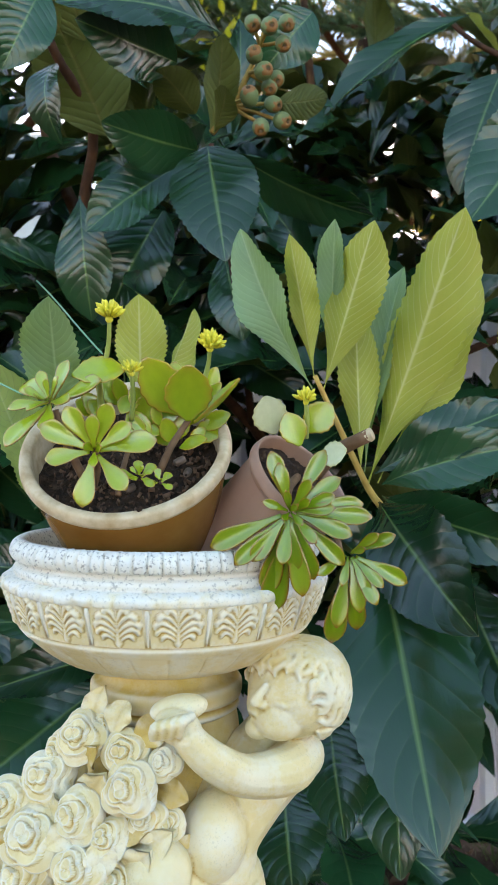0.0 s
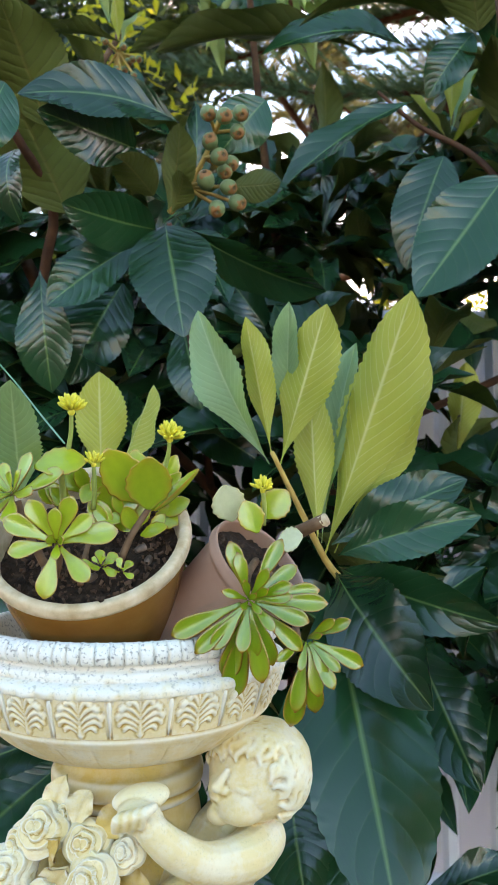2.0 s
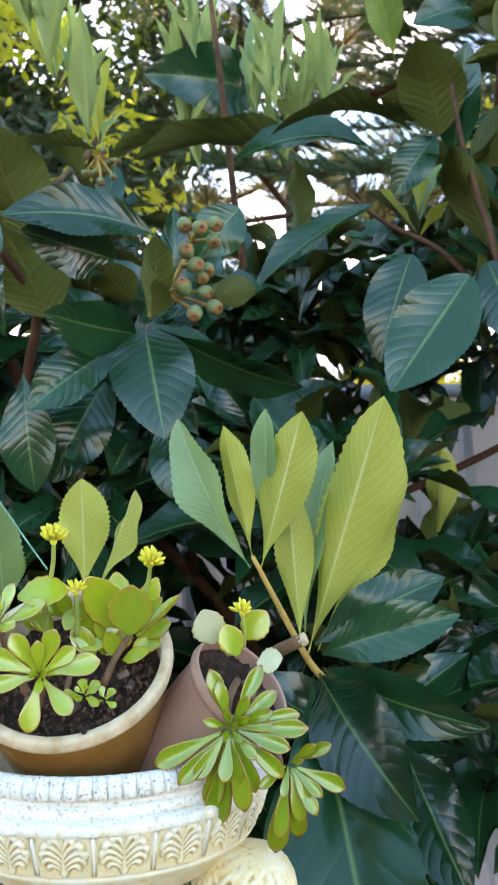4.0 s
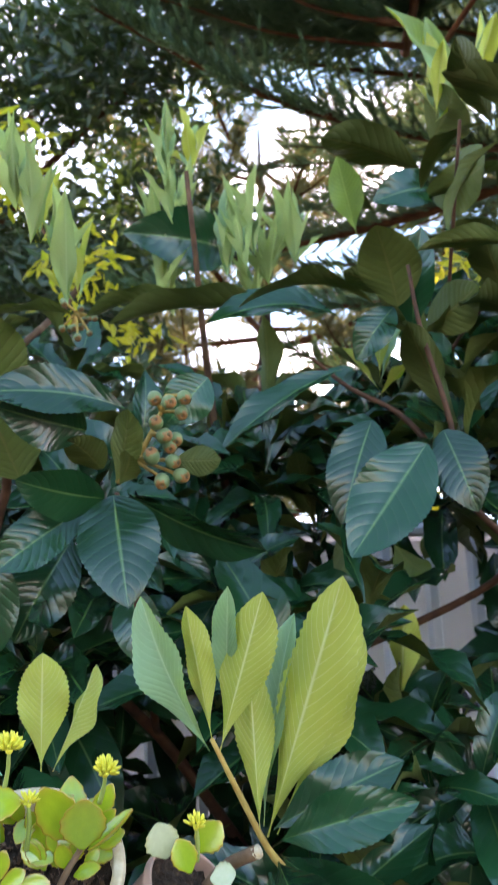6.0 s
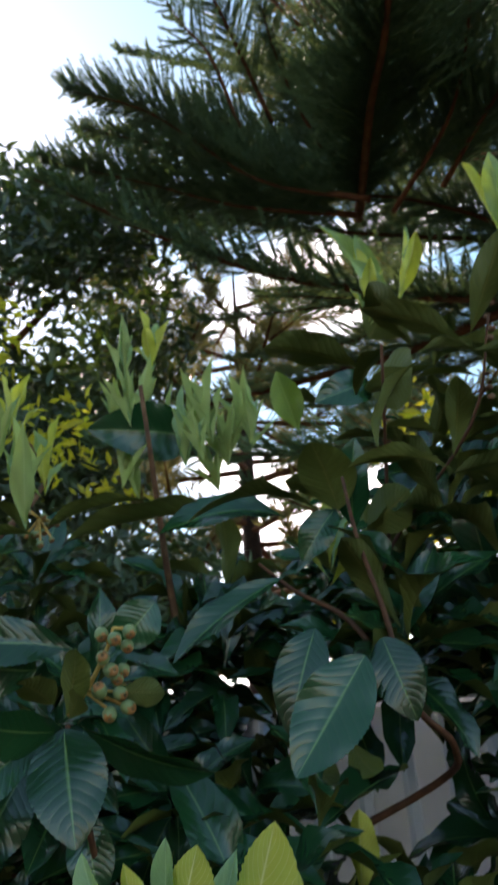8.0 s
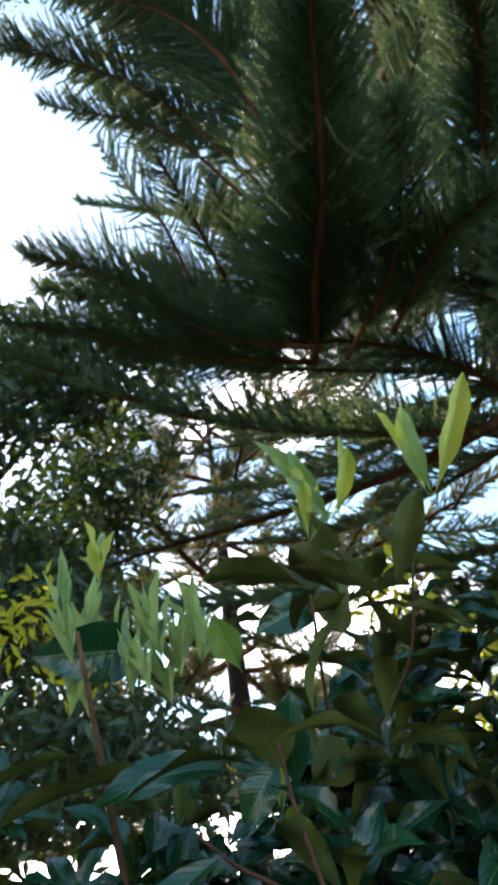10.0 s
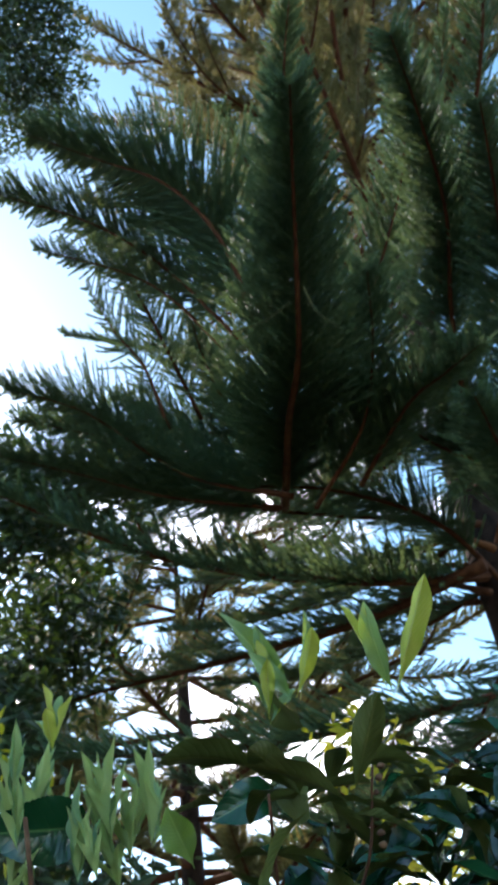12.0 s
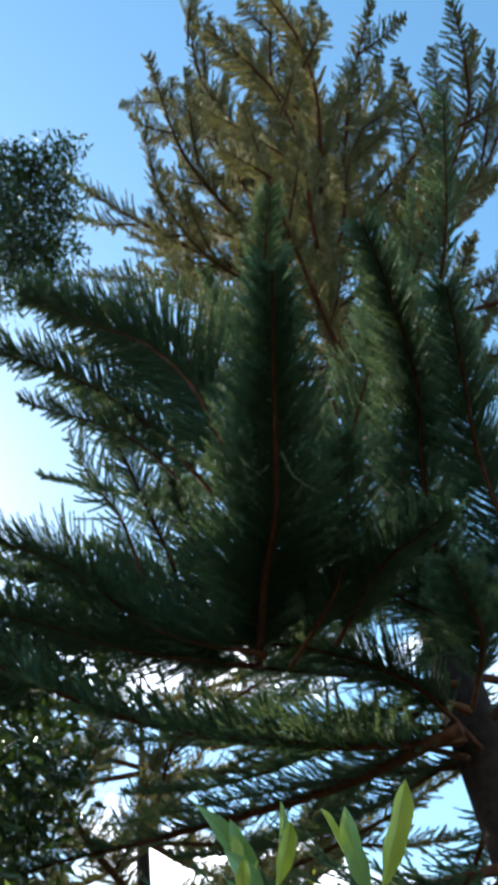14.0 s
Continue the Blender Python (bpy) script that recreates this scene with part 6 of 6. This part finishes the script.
# ---------------------------------------------------------------- broadleaf tree and sunlit shrubs beyond the fence
def small_leaf(verts, faces, rnd, at, size):
    d = Vector((rnd.gauss(0, 1), rnd.gauss(0, 1), rnd.gauss(-0.4, 0.8))).normalized()
    s = d.orthogonal().normalized()
    s.rotate(Matrix.Rotation(rnd.random() * 6.3, 3, d))
    n = d.cross(s)
    i = len(verts)
    a, b = at + d * size * 0.45 + s * size * 0.17 + n * size * 0.05, at + d * size * 0.45 - s * size * 0.17 + n * size * 0.05
    verts += [tuple(at), tuple(a), tuple(at + d * size), tuple(b), tuple(at + d * size * 0.5)]
    faces += [(i, i + 1, i + 4), (i + 1, i + 2, i + 4), (i + 2, i + 3, i + 4), (i + 3, i, i + 4)]


def leafy(name, parent, clumps, per, size, material, seed):
    rnd = random.Random(seed)
    verts, faces = [], []
    for c, r in clumps:
        for _ in range(int(per * r * r)):
            p = Vector((rnd.gauss(0, 1), rnd.gauss(0, 1), rnd.gauss(0, 0.7)))
            if p.length > 1.9:
                continue
            small_leaf(verts, faces, rnd, c + p * r * 0.5, size * rnd.uniform(0.6, 1.2))
    me = bpy.data.meshes.new(name)
    me.from_pydata(verts, [], faces)
    me.materials.append(material)
    ob = new(name, me)
    join(ob, parent)
    tagged(ob, kind="stuff")


broad = thing("broadleaf_tree", (-2.2, 5.6, 0), "dense dark broadleaf tree beyond the fence", "tree")
bm = bmesh.new()
tube(bm, curve_points([(-2.2, 5.6, 0), (-2.1, 5.6, 2), (-1.9, 5.5, 4), (-2.0, 5.4, 6.5)], 14), [0.16 - 0.008 * k for k in range(15)], 12, 0.1)
part("trunk", bm, M_PINEBARK, broad)
rnd = random.Random(31)
clumps = []
for k in range(46):
    z = rnd.uniform(2.2, 6.5)
    x = rnd.uniform(-4.3, 0.50 - 0.10 * (z - 2))
    y = rnd.uniform(4.6, 6.6)
    clumps.append((Vector((x, y, z)), rnd.uniform(0.5, 0.9)))
    if k < 16:
        bm = bmesh.new()
        tube(bm, curve_points([(-2.05, 5.55, z * 0.6), ((x - 2.0) / 2, (y + 5.5) / 2, z * 0.85), (x, y, z)], 8), [0.05 - 0.0045 * j for j in range(9)], 7, 0.1)
        part("limb", bm, M_PINETWIG, broad)
leafy("crown", broad, clumps, 2100, 0.165, M_DARKLEAF, 32)

tall = thing("overhanging_tree", (-3.2, 3.4, 0), "dark fine-leaved tree whose bough hangs over the garden", "tree")
bm = bmesh.new()
tube(bm, curve_points([(-3.2, 3.4, 0), (-3.1, 3.4, 3), (-2.8, 3.3, 6), (-2.0, 3.1, 7.4), (-0.715, 3.035, 7.929)], 20), [0.2 - 0.009 * k for k in range(21)], 10, 0.1)
part("trunk", bm, M_PINEBARK, tall)
clumps = [(Vector((-0.454, 1.794, 7.650)), 0.39), (Vector((-0.296, 1.614, 7.739)), 0.30), (Vector((-0.183, 1.491, 7.794)), 0.18), (Vector((-0.054, 1.428, 7.823)), 0.15), (Vector((-0.117, 1.707, 7.713)), 0.24), (Vector((-0.277, 1.964, 7.590)), 0.36), (Vector((-0.444, 2.161, 7.478)), 0.39), (Vector((-0.077, 1.890, 7.636)), 0.20), (Vector((-0.326, 2.294, 7.420)), 0.27), (Vector((0.035, 2.105, 7.538)), 0.12), (Vector((-0.758, 1.996, 7.517)), 0.75), (Vector((-1.128, 2.080, 7.401)), 1.05), (Vector((-0.186, 2.106, 7.528)), 0.21), (Vector((-0.425, 1.571, 7.744)), 0.21), (Vector((-0.102, 2.248, 7.460)), 0.15), (Vector((-2.6, 3.2, 7.2)), 1.0)]
leafy("crown", tall, clumps, 9000, 0.060, M_DARKLEAF, 35)

shrub = thing("sunlit_shrub", (2.0, 4.6, 0), "yellow-green hedge shrub in full sun beyond the fence", "shrub")
clumps = [(Vector((rnd.uniform(-3.5, 5.5), rnd.uniform(3.6, 5.2), rnd.uniform(0.6, 2.7))), rnd.uniform(0.4, 0.7)) for _ in range(40)]
clumps = [(c, r) for c, r in clumps if not (-0.3 < c.x < 1.3 and c.z > 1.7)]
clumps += [(Vector((1.443, 3.220, 3.157)), 0.3), (Vector((1.994, 3.376, 2.902)), 0.35), (Vector((-0.880, 3.296, 3.744)), 0.4), (Vector((-0.41, 3.3, 3.2)), 0.3), (Vector((-0.15, 3.4, 2.95)), 0.22)]
bm = bmesh.new()
for k in range(9):
    c = clumps[k][0]
    tube(bm, curve_points([(c.x * 0.8 + 0.3, 4.6, 0), (c.x * 0.9, 4.5, 0.8), c], 6), [0.03 - 0.003 * j for j in range(7)], 6)
part("stems", bm, M_PINETWIG, shrub)
leafy("crown", shrub, clumps, 1500, 0.10, M_SHRUB, 33)


# ---------------------------------------------------------------- neighbour's shed
M_BOARD = simple("pale_weatherboard", [(0.3, (0.55, 0.52, 0.46)), (0.7, (0.68, 0.65, 0.58))], 6, 0.6, 0.4, 0.2, 80)
shed = thing("garden_shed", (-2.2, 3.4, 0), "pale weatherboard garden shed beyond the fence", "shed")
for k in range(15):
    bm = bmesh.new()
    bmesh.ops.create_cube(bm, size=1, matrix=Matrix.Translation((-2.2, 3.4, 0.09 + 0.16 * k)) @ Matrix.Rotation(radians(-4), 4, "X") @ Matrix.Diagonal((2.6, 0.02, 0.17, 1)))
    part("board", bm, M_BOARD, shed, smooth=False)
bm = bmesh.new()
bmesh.ops.create_cube(bm, size=1, matrix=Matrix.Translation((-2.2, 3.33, 2.46)) @ Matrix.Diagonal((2.9, 0.10, 0.14, 1)))
part("fascia", bm, M_BOARD, shed, smooth=False)


# ---------------------------------------------------------------- small things on the ground and in the pots
rnd = random.Random(77)
verts, faces = [], []
for _ in range(5200):
    x, y = rnd.gauss(0.55, 0.55), rnd.uniform(1.35, 2.35)
    if noise.noise(Vector((x * 3, y * 3, 5))) < 0.02:
        continue
    h, a = rnd.uniform(0.03, 0.11), rnd.random() * 6.3
    bx, by, lx, ly = 0.002 * math.cos(a), 0.002 * math.sin(a), rnd.gauss(0, 0.03), rnd.gauss(0, 0.03)
    i = len(verts)
    verts += [(x - bx, y - by, 0.0), (x + bx, y + by, 0.0), (x + lx * 0.5 - bx * 0.7, y + ly * 0.5, h * 0.6), (x + lx * 0.5 + bx * 0.7, y + ly * 0.5, h * 0.6), (x + lx, y + ly, h)]
    faces += [(i, i + 1, i + 3, i + 2), (i + 2, i + 3, i + 4)]
me = bpy.data.meshes.new("grass")
me.from_pydata(verts, [], faces)
me.materials.append(M_GRASS)
tagged(new("grass", me), "thin green grass growing along the fence", "grass", kind="stuff")
bm = bmesh.new()
for _ in range(420):
    x, y = rnd.gauss(0.3, 0.8), rnd.uniform(0.9, 2.35)
    s = rnd.uniform(0.05, 0.14)
    m = Matrix.Translation((x, y, 0.035 + rnd.random() * 0.03)) @ Euler((rnd.gauss(0, 0.3), rnd.gauss(0, 0.3), rnd.random() * 6.3)).to_matrix().to_4x4() @ Matrix.Diagonal((s, s * 0.4, s * 0.8, 1))
    blade(bm, 6, 4, rnd.uniform(-0.9, 0.9), 0.8, 1.0, False, rnd.randrange(999), False, m)
litter = part("leaf_litter", bm, [M_LITTER, M_LITTER])
tagged(litter, "dry brown fallen leaves lying on the soil", "leaf litter", kind="stuff")
edging = thing("garden_edging", (0.45, 1.62, 0), "pale curved concrete garden edging in the soil", "edging")
bm = bmesh.new()
tube(bm, curve_points([(-0.6, 1.36, 0.05), (0.1, 1.30, 0.07), (0.55, 1.33, 0.07), (1.2, 1.55, 0.05)], 24), [0.06] * 25, 12, 0.05)
part("kerb", bm, M_EDGING, edging)
M_BRICK = simple("red_brick", [(0.3, (0.24, 0.07, 0.045)), (0.7, (0.34, 0.12, 0.08))], 20, 0.85, 0.3, 0.5, 90)
stack = thing("brick_pile", (-0.55, 1.75, 0), "low stack of red house bricks by the fence", "bricks")
for row in range(9):
    for k in range(2):
        bm = bmesh.new()
        bmesh.ops.create_cube(bm, size=1, matrix=Matrix.Translation((-0.62 + 0.24 * k + 0.05 * (row % 2), 1.8, 0.06 + 0.083 * row)) @ Matrix.Diagonal((0.228, 0.11, 0.074, 1)))
        bmesh.ops.bevel(bm, geom=bm.edges[:], offset=0.004, segments=1, affect="EDGES")
        part("brick", bm, M_BRICK, stack, smooth=False)
# thin green garden wire from the pot into the shrub
M_WIRE = simple("green_wire", [(0.3, (0.10, 0.30, 0.16)), (0.7, (0.18, 0.42, 0.25))], 50, 0.4)
wire = thing("garden_wire", (-0.116, 0.614, 1.281), "thin green garden wire strung above the pot", "wire")
bm = bmesh.new()
tube(bm, curve_points([(-0.117, 0.624, 1.281), (-0.147, 0.676, 1.309), (-0.186, 0.743, 1.347), (-0.223, 0.811, 1.380)], 10), [0.0008] * 11, 6)
tube(bm, curve_points([(-0.172, 0.594, 1.246), (-0.193, 0.608, 1.255), (-0.230, 0.636, 1.268)], 6), [0.0008] * 7, 6)
part("strand", bm, M_WIRE, wire)
# dry curled bracts on the potting mix
M_HUSK = simple("dry_husk", [(0.3, (0.05, 0.03, 0.02)), (0.7, (0.16, 0.10, 0.07))], 150, 0.6)
for at, turn in (((-0.052, 0.598, 1.196), 0.4), ((-0.046, 0.598, 1.187), 1.4), ((-0.123, 0.587, 1.180), 2.2), ((-0.088, 0.583, 1.175), 0.9)):
    husk = thing("dry_husk", at, "dark curled dry flower husk lying on the potting mix", "husk", group="husks on the potting mix")
    bm = lathe(smooth_profile([(0.001, -0.005), (0.0024, -0.004), (0.0030, 0.0), (0.0028, 0.004), (0.0021, 0.0042), (0.0019, 0.0)], 3), 14, Matrix.Translation(at) @ Matrix.Rotation(turn, 4, "Z") @ Matrix.Rotation(1.2, 4, "Y"))
    part("shell", bm, M_HUSK, husk)
# bark chips in the mix
M_CHIP = simple("bark_chip", [(0.3, (0.05, 0.025, 0.015)), (0.7, (0.17, 0.09, 0.05))], 120, 0.9)
for m, reach, count, owner in ((pot_m, 0.066, 420, pot_one), (pot2_m, 0.038, 130, pot_two)):
    bm = bmesh.new()
    for _ in range(count):
        a, r, s = rnd.random() * 6.3, reach * rnd.random() ** 0.5, rnd.uniform(0.001, 0.0032)
        bmesh.ops.create_cube(bm, size=1, matrix=m @ Matrix.Translation((r * math.cos(a), r * math.sin(a), -0.021)) @ Euler((rnd.random() * 3, rnd.random() * 3, rnd.random() * 3)).to_matrix().to_4x4() @ Matrix.Diagonal((s * 1.8, s, s * 0.5, 1)))
    tagged(part("mulch", bm, M_CHIP, owner, smooth=False), kind="stuff")
